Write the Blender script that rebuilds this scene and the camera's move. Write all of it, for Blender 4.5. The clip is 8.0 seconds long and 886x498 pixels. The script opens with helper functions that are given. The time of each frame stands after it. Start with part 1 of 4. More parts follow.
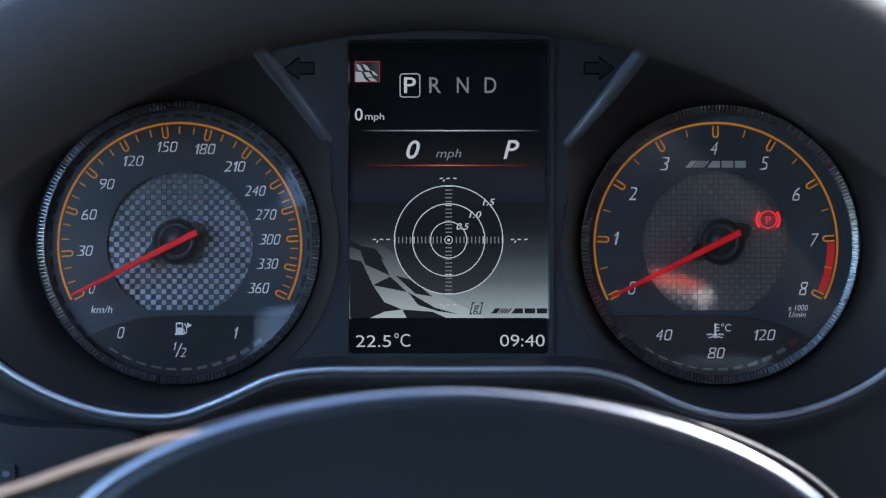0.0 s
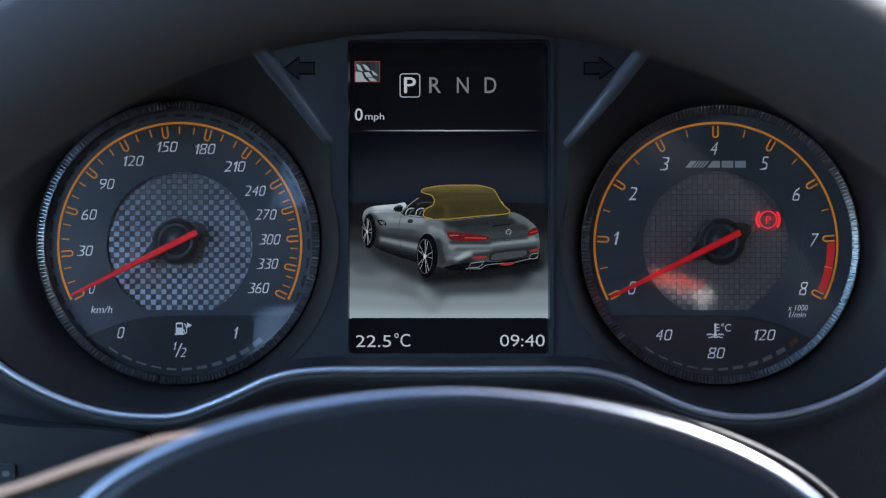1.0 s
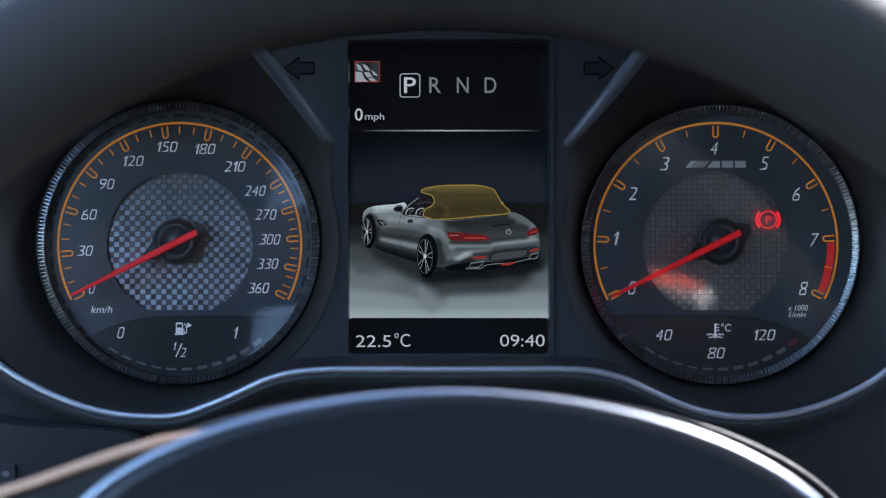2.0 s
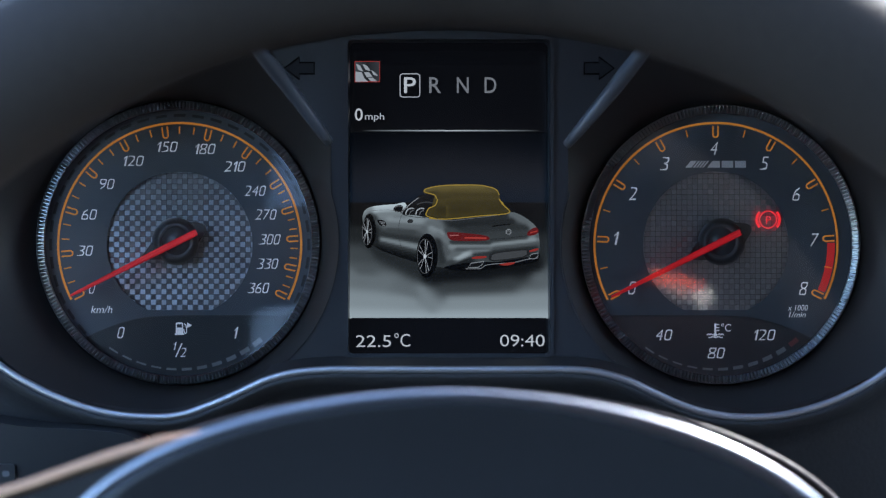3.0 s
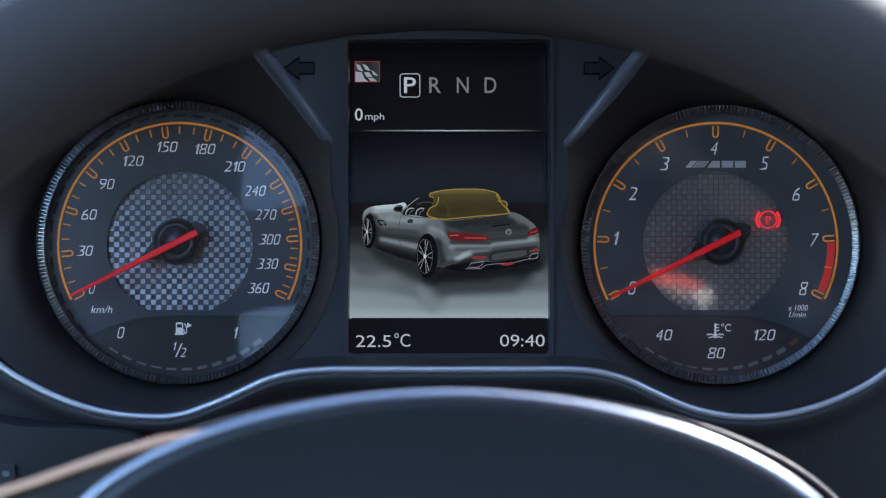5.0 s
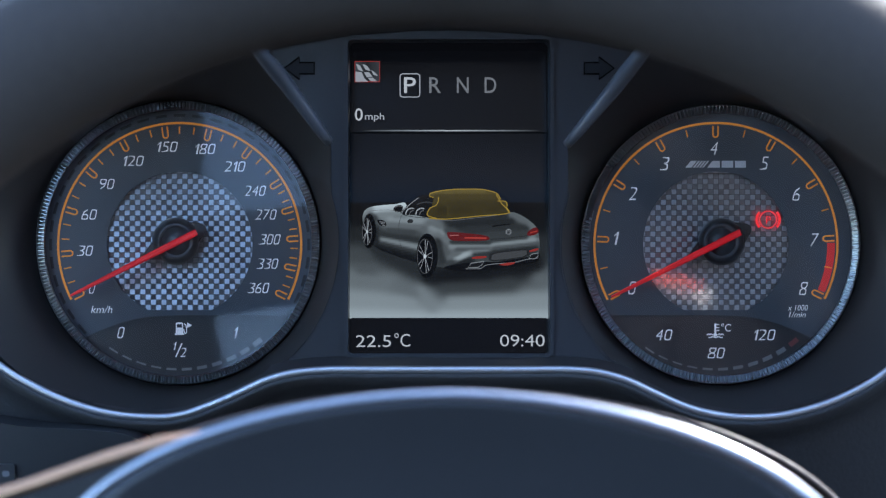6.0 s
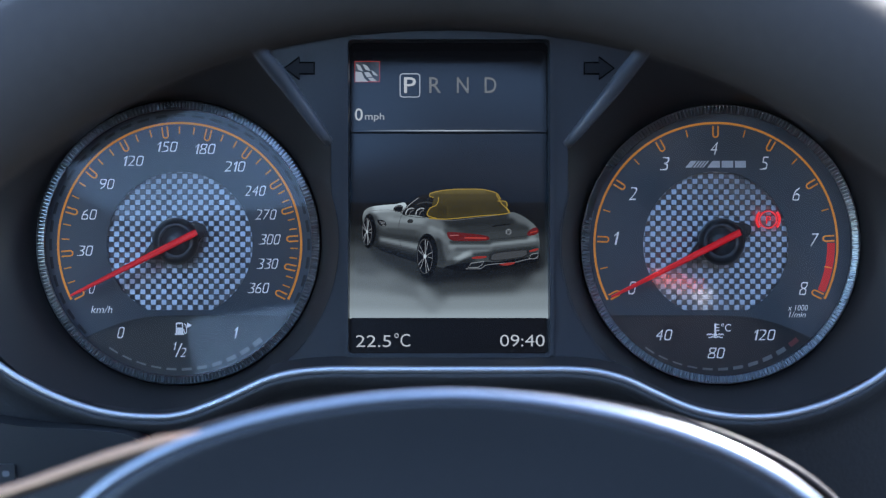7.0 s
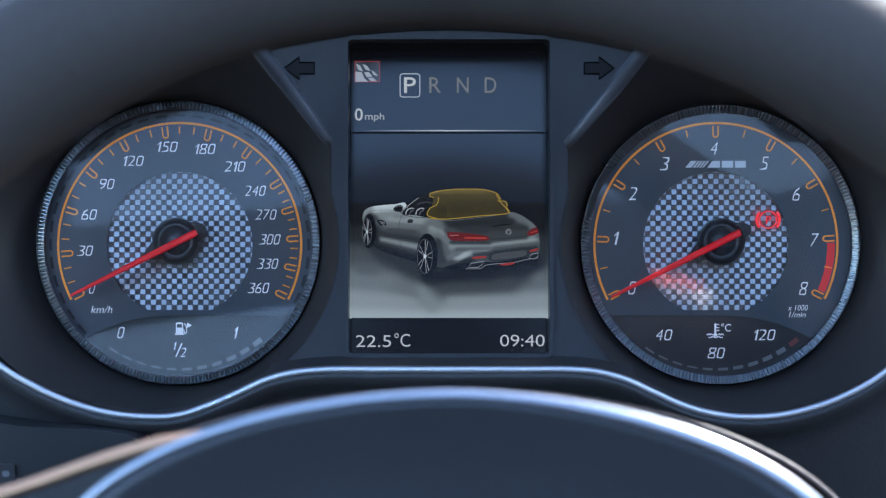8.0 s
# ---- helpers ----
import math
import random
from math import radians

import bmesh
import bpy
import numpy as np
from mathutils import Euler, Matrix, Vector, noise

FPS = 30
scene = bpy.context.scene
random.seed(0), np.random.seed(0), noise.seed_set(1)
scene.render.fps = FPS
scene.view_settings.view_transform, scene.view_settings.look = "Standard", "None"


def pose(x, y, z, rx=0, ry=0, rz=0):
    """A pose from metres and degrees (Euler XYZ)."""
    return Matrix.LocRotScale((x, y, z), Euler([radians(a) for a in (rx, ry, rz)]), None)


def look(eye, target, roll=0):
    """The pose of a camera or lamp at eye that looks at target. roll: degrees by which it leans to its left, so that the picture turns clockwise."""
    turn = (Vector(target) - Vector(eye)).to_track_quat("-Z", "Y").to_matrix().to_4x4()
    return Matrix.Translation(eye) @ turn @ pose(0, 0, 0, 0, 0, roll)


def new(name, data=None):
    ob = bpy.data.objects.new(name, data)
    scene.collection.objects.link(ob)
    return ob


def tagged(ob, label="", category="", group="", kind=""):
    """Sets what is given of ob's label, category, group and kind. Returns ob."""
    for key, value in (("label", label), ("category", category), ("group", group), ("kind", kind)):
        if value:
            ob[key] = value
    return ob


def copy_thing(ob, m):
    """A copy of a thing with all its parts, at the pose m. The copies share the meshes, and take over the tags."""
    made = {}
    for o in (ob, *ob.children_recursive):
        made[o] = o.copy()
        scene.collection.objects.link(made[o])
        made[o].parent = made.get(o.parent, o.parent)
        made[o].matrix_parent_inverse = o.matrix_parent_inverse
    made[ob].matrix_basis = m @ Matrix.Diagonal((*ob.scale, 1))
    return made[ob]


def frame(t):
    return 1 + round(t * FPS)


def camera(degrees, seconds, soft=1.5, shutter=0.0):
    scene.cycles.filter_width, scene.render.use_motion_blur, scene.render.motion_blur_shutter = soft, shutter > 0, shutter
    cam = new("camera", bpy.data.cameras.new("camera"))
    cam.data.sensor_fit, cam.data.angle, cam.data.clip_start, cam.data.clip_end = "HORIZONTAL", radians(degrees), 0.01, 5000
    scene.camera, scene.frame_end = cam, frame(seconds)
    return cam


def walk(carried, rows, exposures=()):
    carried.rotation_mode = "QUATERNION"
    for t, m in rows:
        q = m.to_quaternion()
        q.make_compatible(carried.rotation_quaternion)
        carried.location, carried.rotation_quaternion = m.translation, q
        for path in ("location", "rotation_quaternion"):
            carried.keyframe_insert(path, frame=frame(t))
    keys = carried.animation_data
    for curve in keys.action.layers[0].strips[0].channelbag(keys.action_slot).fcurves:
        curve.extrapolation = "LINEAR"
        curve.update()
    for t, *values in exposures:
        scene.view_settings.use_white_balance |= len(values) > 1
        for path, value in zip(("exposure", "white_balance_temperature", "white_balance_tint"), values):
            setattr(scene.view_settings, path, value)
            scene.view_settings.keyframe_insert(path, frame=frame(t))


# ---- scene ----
# The pixel grid of the camera's view, which the cluster is placed to fit: U metres a step, origin at its upper left, D
# metres from the lens.
U, D, TILT, HIGH = 0.0002, 0.60, 8.0, 0.85
M = pose(0, 0, HIGH, -TILT)              # the cluster's own frame: x across, -y to the driver, z up its face
FOV = 2 * math.degrees(math.atan(784 * U / D))

cam = camera(FOV, 8.0, soft=1.25)
cam.data.dof.use_dof = True
cam.data.dof.focus_distance = D
cam.data.dof.aperture_fstop = 10.0
EXPOSURE = 2.44
walk(cam, [(0.0, M @ pose(0, -D, 0, 90)), (8.0, M @ pose(0, -D, 0, 90))], exposures=((0.0, EXPOSURE, 5800, 10), (8.0, EXPOSURE, 5800, 10)))

# ---- world and sun ----
world = bpy.data.worlds.new("sky")
scene.world = world
world.use_nodes = True
wn = world.node_tree.nodes
sky = wn.new("ShaderNodeTexSky")
sky.sky_type, sky.sun_disc = "NISHITA", False
sky.sun_elevation, sky.sun_rotation = radians(38), radians(42)
sky.air_density, sky.dust_density, sky.ozone_density = 1.0, 1.6, 1.2
wn["Background"].inputs["Strength"].default_value = 0.15
world.node_tree.links.new(sky.outputs[0], wn["Background"].inputs["Color"])
sun = new("sun", bpy.data.lights.new("sun", "SUN"))
sun.data.energy, sun.data.angle, sun.data.color = 2.0, radians(0.6), (1.0, 0.95, 0.88)
sun.matrix_world = look((0, 0, 0), (-math.sin(radians(42)) * math.cos(radians(38)), -math.cos(radians(42)) * math.cos(radians(38)), -math.sin(radians(38))))

# ---- materials ----
def nodes_of(name):
    m = bpy.data.materials.new(name)
    m.use_nodes = True
    return m, m.node_tree.nodes, m.node_tree.links, m.node_tree.nodes["Principled BSDF"]


def surface(name, color, rough=0.5, metal=0.0, vary=0.15, grain=400.0, bump=0.1, depth=0.0002, spec=0.5, coat=0.0, lit=0.0):
    """Paint, plastic, leather or metal: broad stains and fine grain, both at real size."""
    m, n, l, p = nodes_of(name)
    co = n.new("ShaderNodeTexCoord")
    big, fine = n.new("ShaderNodeTexNoise"), n.new("ShaderNodeTexNoise")
    big.inputs["Scale"].default_value, fine.inputs["Scale"].default_value = 14.0, grain
    big.inputs["Detail"].default_value, fine.inputs["Detail"].default_value = 4.0, 3.0
    ramp = n.new("ShaderNodeValToRGB")
    lo, hi = ramp.color_ramp.elements
    lo.position, hi.position = 0.3, 0.7
    lo.color = [c * (1 - vary) for c in color] + [1]
    hi.color = [min(1, c * (1 + vary)) for c in color] + [1]
    mixed = n.new("ShaderNodeMath")
    mixed.operation = "MULTIPLY_ADD"
    mixed.inputs[1].default_value = 0.5
    for t in (big, fine):
        l.new(co.outputs["Object"], t.inputs["Vector"])
    half = n.new("ShaderNodeMath")
    half.operation = "MULTIPLY"
    half.inputs[1].default_value = 0.5
    l.new(fine.outputs["Fac"], half.inputs[0])
    l.new(big.outputs["Fac"], mixed.inputs[0])
    l.new(half.outputs[0], mixed.inputs[2])
    l.new(mixed.outputs[0], ramp.inputs["Fac"])
    l.new(ramp.outputs["Color"], p.inputs["Base Color"])
    rr = n.new("ShaderNodeMapRange")
    rr.inputs["To Min"].default_value, rr.inputs["To Max"].default_value = max(0.02, rough * 0.85), min(1, rough * 1.15)
    l.new(big.outputs["Fac"], rr.inputs["Value"])
    l.new(rr.outputs[0], p.inputs["Roughness"])
    if bump:
        b = n.new("ShaderNodeBump")
        b.inputs["Strength"].default_value, b.inputs["Distance"].default_value = bump, depth
        l.new(fine.outputs["Fac"], b.inputs["Height"])
        l.new(b.outputs["Normal"], p.inputs["Normal"])
    if lit:      # print that the dial lamps shine through
        l.new(ramp.outputs["Color"], p.inputs["Emission Color"])
        p.inputs["Emission Strength"].default_value = lit * 2 ** -EXPOSURE
    p.inputs["Metallic"].default_value = metal
    p.inputs["Specular IOR Level"].default_value = spec
    p.inputs["Coat Weight"].default_value = coat
    p.inputs["Coat Roughness"].default_value = 0.08
    return m


def glow(name, color, strength=1.0, stops=None, axis="Z", span=None, streak=0.0):
    """A lit picture element of a display; stops and span: a gradient along an axis of the thing's own space."""
    m, n, l, p = nodes_of(name)
    p.inputs["Base Color"].default_value = (0.004, 0.004, 0.005, 1)
    p.inputs["Roughness"].default_value = 0.16       # the satin glass over the picture
    p.inputs["Specular IOR Level"].default_value = 0.5
    p.inputs["Emission Strength"].default_value = strength * 0.88 * 2 ** -EXPOSURE
    p.inputs["Emission Color"].default_value = (*color, 1)
    if stops:
        co, sep, rng, ramp = n.new("ShaderNodeTexCoord"), n.new("ShaderNodeSeparateXYZ"), n.new("ShaderNodeMapRange"), n.new("ShaderNodeValToRGB")
        l.new(co.outputs["Object"], sep.inputs[0])
        l.new(sep.outputs[axis], rng.inputs["Value"])
        rng.inputs["From Min"].default_value, rng.inputs["From Max"].default_value = span
        e = ramp.color_ramp.elements
        while len(e) < len(stops):
            e.new(0.5)
        for k, (at_, c) in zip(e, stops):
            k.position, k.color = at_, (*c, 1)
        l.new(rng.outputs[0], ramp.inputs["Fac"])
        l.new(ramp.outputs["Color"], p.inputs["Emission Color"])
        if streak:     # the fine upright lines of the panel's dots and a soft unevenness
            mp, nz, rg, mul = n.new("ShaderNodeMapping"), n.new("ShaderNodeTexNoise"), n.new("ShaderNodeMapRange"), n.new("ShaderNodeMix")
            mp.inputs["Scale"].default_value = (420, 1, 45)
            nz.inputs["Scale"].default_value, nz.inputs["Detail"].default_value = 1.0, 5.0
            rg.inputs["To Min"].default_value, rg.inputs["To Max"].default_value = 1 - streak, 1 + streak
            mul.data_type, mul.blend_type = "RGBA", "MULTIPLY"
            mul.inputs[0].default_value = 1.0
            l.new(co.outputs["Object"], mp.inputs["Vector"])
            l.new(mp.outputs[0], nz.inputs["Vector"])
            l.new(nz.outputs["Fac"], rg.inputs["Value"])
            l.new(ramp.outputs["Color"], mul.inputs[6])
            l.new(rg.outputs[0], mul.inputs[7])
            l.new(mul.outputs[2], p.inputs["Emission Color"])
    return m


def clear_glass(name, share=0.06, rough=0.02, haze=0.15, hazed=0.6):
    """A thin pane: it lets the view through and mirrors a small share, partly through a film of haze."""
    m, n, l, p = nodes_of(name)
    tr, mix, fr, film = n.new("ShaderNodeBsdfTransparent"), n.new("ShaderNodeMixShader"), n.new("ShaderNodeFresnel"), n.new("ShaderNodeMixShader")
    clear, dull = n.new("ShaderNodeBsdfGlossy"), n.new("ShaderNodeBsdfGlossy")
    clear.inputs["Roughness"].default_value, dull.inputs["Roughness"].default_value = rough, haze
    film.inputs[0].default_value = hazed
    fr.inputs["IOR"].default_value = (1 + math.sqrt(share)) / (1 - math.sqrt(share))
    l.new(clear.outputs[0], film.inputs[1])
    l.new(dull.outputs[0], film.inputs[2])
    l.new(fr.outputs[0], mix.inputs[0])
    l.new(tr.outputs[0], mix.inputs[1])
    l.new(film.outputs[0], mix.inputs[2])
    l.new(mix.outputs[0], n["Material Output"].inputs["Surface"])
    return m


FACE = surface("dial_face_grey", (0.06, 0.07, 0.085), 0.55, grain=2500, bump=0.05)
PLATE = surface("slate_plastic", (0.024, 0.027, 0.0335), 0.38, grain=3000, bump=0.15)
TUNNEL = surface("black_tunnel_plastic", (0.031, 0.027, 0.025), 0.45, grain=2500, bump=0.12)
BLACK = surface("black_plastic", (0.012, 0.012, 0.014), 0.4, grain=2500, bump=0.1)
HUB = surface("hub_grey_plastic", (0.026, 0.028, 0.032), 0.32, grain=2500, bump=0.05)
CHROME = surface("satin_chrome", (0.70, 0.71, 0.74), 0.42, 1.0, vary=0.05, grain=900, bump=0.02)
BRIGHT = surface("polished_chrome", (0.54, 0.57, 0.62), 0.30, 1.0, vary=0.04, grain=900, bump=0.01)
KNURL = surface("knurled_silver", (0.44, 0.47, 0.49), 0.28, 1.0, vary=0.1, grain=2000, bump=0.05)
SATIN = surface("dark_satin_metal", (0.15, 0.16, 0.18), 0.40, 0.5, vary=0.06, grain=1500, bump=0.03)
ORANGE = surface("orange_print", (0.75, 0.26, 0.025), 0.6, vary=0.08, grain=3000, bump=0, lit=0.25)
WHITE = surface("white_print", (0.78, 0.79, 0.82), 0.6, vary=0.05, grain=3000, bump=0, lit=0.25)
SILVER = surface("silver_print", (0.7, 0.71, 0.74), 0.4, 0.3, vary=0.06, grain=3000, bump=0)
DULL = surface("unlit_grey_print", (0.17, 0.175, 0.18), 0.6, vary=0.08, grain=3000, bump=0)
DASHES = surface("black_print", (0.016, 0.018, 0.022), 0.6, vary=0.08, grain=3000, bump=0)
REDLINE = surface("red_print", (0.55, 0.02, 0.02), 0.5, vary=0.08, grain=3000, bump=0, lit=0.35)
NEEDLE = surface("red_needle", (0.62, 0.008, 0.014), 0.4, vary=0.06, grain=1500, bump=0.03, lit=0.3)
CARBON = surface("lit_fibre", (0.345, 0.36, 0.375), 0.34, 0.92, vary=0.08, grain=2600, bump=0.06, depth=0.0002)
# the same fibre darker: the weft's weaker sheen put into its colour
SHADEDTOW = surface("shaded_fibre", (0.29, 0.30, 0.32), 0.34, 0.92, vary=0.12, grain=2600, bump=0.06, depth=0.0002)
GAUGEGLASS = clear_glass("gauge_glass", 0.036, 0.035, 0.20, 0.06)
RIMLEATHER = surface("rim_leather", (0.066, 0.057, 0.051), 0.68, grain=700, bump=0.3, depth=0.0004, spec=0.2)
LEATHER = surface("black_leather", (0.035, 0.034, 0.035), 0.5, grain=700, bump=0.35, depth=0.0004)
PAD = surface("black_pad_leather", (0.036, 0.038, 0.042), 0.34, grain=900, bump=0.2, depth=0.0003, spec=0.5)
# spoke metal, the cabin's brown reflection put into its colour
TRIMREFLECT = surface("spoke_metal_brown_reflection", (0.78, 0.46, 0.27), 0.38, 1.0, vary=0.05, grain=900, bump=0.02)
# shaded copy of the same metal for the duller right spoke
TRIMSHADED = surface("spoke_metal_shaded", (0.15, 0.085, 0.055), 0.5, 1.0, vary=0.08, grain=900, bump=0.03)
SUEDE = surface("black_suede", (0.010, 0.010, 0.011), 0.95, grain=1500, bump=0.4, depth=0.0004, spec=0.1)
CLOTH = surface("black_roof_cloth", (0.02, 0.02, 0.022), 0.9, grain=1500, bump=0.4, depth=0.0004)
ASPHALT = surface("asphalt", (0.05, 0.05, 0.052), 0.9, grain=90, bump=0.4, depth=0.004)

# ---- mesh helpers ----
LEAN = [0.0]      # how far the plane that is drawn on leans back, as a slope

def at(px, py, d=0.0):
    """The point of the cluster's frame that the camera sees at pixel (px, py), d metres behind the face."""
    d += LEAN[0] * (441 - py) * U
    k = U * (1 + d / D)
    return Vector(((px - 784) * k, d, (441 - py) * k))


def thing(name, base, label, category, group="", kind="", frame_m=None):
    ob = new(name)
    ob.matrix_basis = (M if frame_m is None else frame_m) @ Matrix.Translation(base)
    ob["base"] = tuple(base)
    ob.empty_display_size = 0.01
    return tagged(ob, label, category, group, kind)


def part(name, bm, material, parent, label="", smooth=False, kind=""):
    """Links a bmesh, drawn in the cluster's frame, as one mesh under a thing or a part."""
    base = Vector(parent["base"])
    for v in bm.verts:
        v.co -= base
    if smooth:
        for f in bm.faces:
            f.smooth = True
    me = bpy.data.meshes.new(name)
    bm.to_mesh(me)
    bm.free()
    me.materials.append(material)
    ob = new(name, me)
    ob.parent = parent
    ob["base"] = tuple(base)
    return tagged(ob, label, kind=kind)


def slab(points, thick, bm=None):
    """A flat piece from an outline of points (front face), thick metres deep behind it."""
    bm = bm or bmesh.new()
    front = [bm.verts.new(p) for p in points]
    back = [bm.verts.new(p + Vector((0, thick, 0))) for p in points]
    a = sum((points[i].x * points[(i + 1) % len(points)].z - points[(i + 1) % len(points)].x * points[i].z) for i in range(len(points)))
    if a < 0:
        front.reverse(), back.reverse()
    bm.faces.new(front)
    n = len(front)
    for i in range(n):
        bm.faces.new((front[(i + 1) % n], front[i], back[i], back[(i + 1) % n]))
    return bm


def ring_slab(cx, cy, r0, r1, a0, a1, d, thick, steps=96, bm=None):
    """A flat arc between two radii, angles in degrees."""
    bm = bm or bmesh.new()
    whole = abs(a1 - a0) >= 359.9
    cols = []
    for i in range(steps if whole else steps + 1):
        a = radians(a0 + (a1 - a0) * i / steps)
        c, s = math.cos(a), -math.sin(a)
        row = [at(cx + r * c, cy + r * s, d) for r in (r0, r1)]
        row += [p + Vector((0, thick, 0)) for p in row[::-1]]
        cols.append([bm.verts.new(p) for p in row])
    n = len(cols)
    for i in range(n if whole else n - 1):
        p, q = cols[i], cols[(i + 1) % n]
        for k in range(3):
            bm.faces.new((p[k], p[k + 1], q[k + 1], q[k]))
    if not whole:
        bm.faces.new(cols[0]), bm.faces.new(cols[-1][::-1])
    bmesh.ops.recalc_face_normals(bm, faces=bm.faces)
    return bm


def spline(points, steps=6, closed=True):
    """A smooth line through a few control points."""
    n, out = len(points), []
    for i in range(n if closed else n - 1):
        if closed:
            p = [points[(i + k - 1) % n] for k in range(4)]
        else:
            p = [points[min(max(i + k - 1, 0), n - 1)] for k in range(4)]
        for s in range(steps):
            t = s / steps
            out.append(tuple(0.5 * (2 * b + (c - a) * t + (2 * a - 5 * b + 4 * c - d) * t * t + (3 * b - a - 3 * c + d) * t ** 3)
                             for a, b, c, d in zip(*p)))
    if not closed:
        out.append(tuple(points[-1]))
    return out


def sweep(path, radius, sides=12, flat=1.0, bm=None, caps=True):
    """A tube along a path of points; radius: a number or one for each point."""
    bm = bm or bmesh.new()
    n, rings = len(path), []
    for i, p in enumerate(path):
        way = (path[min(i + 1, n - 1)] - path[max(i - 1, 0)]).normalized()
        side = way.cross(Vector((0, 1, 0)))
        side = side.normalized() if side.length > 1e-6 else Vector((1, 0, 0))
        up = side.cross(way)
        r = radius[i] if isinstance(radius, list) else radius
        rings.append([bm.verts.new(p + side * math.cos(2 * math.pi * k / sides) * r + up * math.sin(2 * math.pi * k / sides) * r * flat) for k in range(sides)])
    for p, q in zip(rings, rings[1:]):
        for k in range(sides):
            bm.faces.new((p[k], p[(k + 1) % sides], q[(k + 1) % sides], q[k]))
    if caps:
        bm.faces.new(rings[0][::-1]), bm.faces.new(rings[-1])
    bmesh.ops.recalc_face_normals(bm, faces=bm.faces)
    return bm


def ribbon(points, wide, d, thick, closed=False, bm=None):
    """A flat line of even width along grid points."""
    bm = bm or bmesh.new()
    n, cols = len(points), []
    for i in range(n):
        a = points[(i - 1) % n] if closed else points[max(i - 1, 0)]
        b = points[(i + 1) % n] if closed else points[min(i + 1, n - 1)]
        dx, dy = b[0] - a[0], b[1] - a[1]
        q = math.hypot(dx, dy) or 1
        nx, ny = -dy / q * wide / 2, dx / q * wide / 2
        row = [at(points[i][0] + nx, points[i][1] + ny, d), at(points[i][0] - nx, points[i][1] - ny, d)]
        row += [p + Vector((0, thick, 0)) for p in row[::-1]]
        cols.append([bm.verts.new(p) for p in row])
    for i in range(n if closed else n - 1):
        p, q = cols[i], cols[(i + 1) % n]
        for k in range(3):
            bm.faces.new((p[k], p[k + 1], q[k + 1], q[k]))
    if not closed:
        bm.faces.new(cols[0]), bm.faces.new(cols[-1][::-1])
    bmesh.ops.recalc_face_normals(bm, faces=bm.faces)
    return bm


def lettering(text, cx, cy, w, h, d, shear=0.0, bold=0.0, thick=0.00006):
    """Writing in the built-in font, fitted to a box of the grid."""
    cu = bpy.data.curves.new("writing", "FONT")
    cu.body, cu.shear, cu.offset, cu.resolution_u = text, shear, bold, 4
    ob = new("writing", cu)
    bpy.context.view_layer.update()
    me = bpy.data.meshes.new_from_object(ob.evaluated_get(bpy.context.evaluated_depsgraph_get()))
    bpy.data.objects.remove(ob)
    bm = bmesh.new()
    bm.from_mesh(me)
    bpy.data.meshes.remove(me), bpy.data.curves.remove(cu)
    xs, ys = [v.co.x for v in bm.verts], [v.co.y for v in bm.verts]
    x0, x1, y0, y1 = min(xs), max(xs), min(ys), max(ys)
    for v in bm.verts:
        v.co = at(cx + ((v.co.x - x0) / (x1 - x0) - 0.5) * w, cy - ((v.co.y - y0) / (y1 - y0) - 0.5) * h, d)
    got = bmesh.ops.extrude_face_region(bm, geom=bm.faces[:])
    for g in got["geom"]:
        if isinstance(g, bmesh.types.BMVert):
            g.co.y -= thick
    bmesh.ops.recalc_face_normals(bm, faces=bm.faces)
    return bm


ROUND = {"0": (-1, 1), "3": (-1, 1), "6": (-1, 1), "8": (-1, 1), "9": (-1, 1), "2": (0, 1), "5": (-1, 0)}


def figures(text, cx, cy, w, h, d, shear=0.22, bold=-0.011, thick=0.00006):
    """Dial figures: the built-in font with its bowls squared, each figure as wide as the next."""
    whole, pen = bmesh.new(), 0.0
    for ch in text:
        if ch == "1":
            vs = [whole.verts.new((pen + x * 0.5, y, 0)) for x, y in ((0.52, 0), (1, 0), (1, 1), (0.64, 1), (0, 0.76), (0, 0.62), (0.52, 0.81))]
            whole.faces.new(vs)
            pen += 0.72
            continue
        cu = bpy.data.curves.new("writing", "FONT")
        cu.body, cu.offset, cu.resolution_u = ch, bold, 6
        ob = new("writing", cu)
        bpy.context.view_layer.update()
        me = bpy.data.meshes.new_from_object(ob.evaluated_get(bpy.context.evaluated_depsgraph_get()))
        bpy.data.objects.remove(ob)
        bm = bmesh.new()
        bm.from_mesh(me)
        xs, ys = [v.co.x for v in bm.verts], [v.co.y for v in bm.verts]
        x0, x1, y0, y1 = min(xs), max(xs), min(ys), max(ys)
        lo, hi = ROUND.get(ch, (2, 2))
        for v in bm.verts:
            x, y = 2 * (v.co.x - x0) / (x1 - x0) - 1, 2 * (v.co.y - y0) / (y1 - y0) - 1
            if lo <= y <= hi and (x or y):
                f = math.hypot(x, y) / (x ** 4 + y ** 4) ** 0.25
                x, y = max(-1, min(1, x * f)), max(-1, min(1, y * f))
            v.co = (pen + (x + 1) / 2, (y + 1) / 2, 0)
        me.clear_geometry()
        bm.to_mesh(me)
        bm.free()
        whole.from_mesh(me)
        bpy.data.meshes.remove(me), bpy.data.curves.remove(cu)
        pen += 1.24
    pen = max(v.co.x for v in whole.verts)
    for v in whole.verts:
        v.co = at(cx - w / 2 + v.co.x / pen * (w - shear * h) + shear * h * v.co.y, cy + (0.5 - v.co.y) * h, d)
    got = bmesh.ops.extrude_face_region(whole, geom=whole.faces[:])
    for g in got["geom"]:
        if isinstance(g, bmesh.types.BMVert):
            g.co.y -= thick
    bmesh.ops.recalc_face_normals(whole, faces=whole.faces)
    return whole


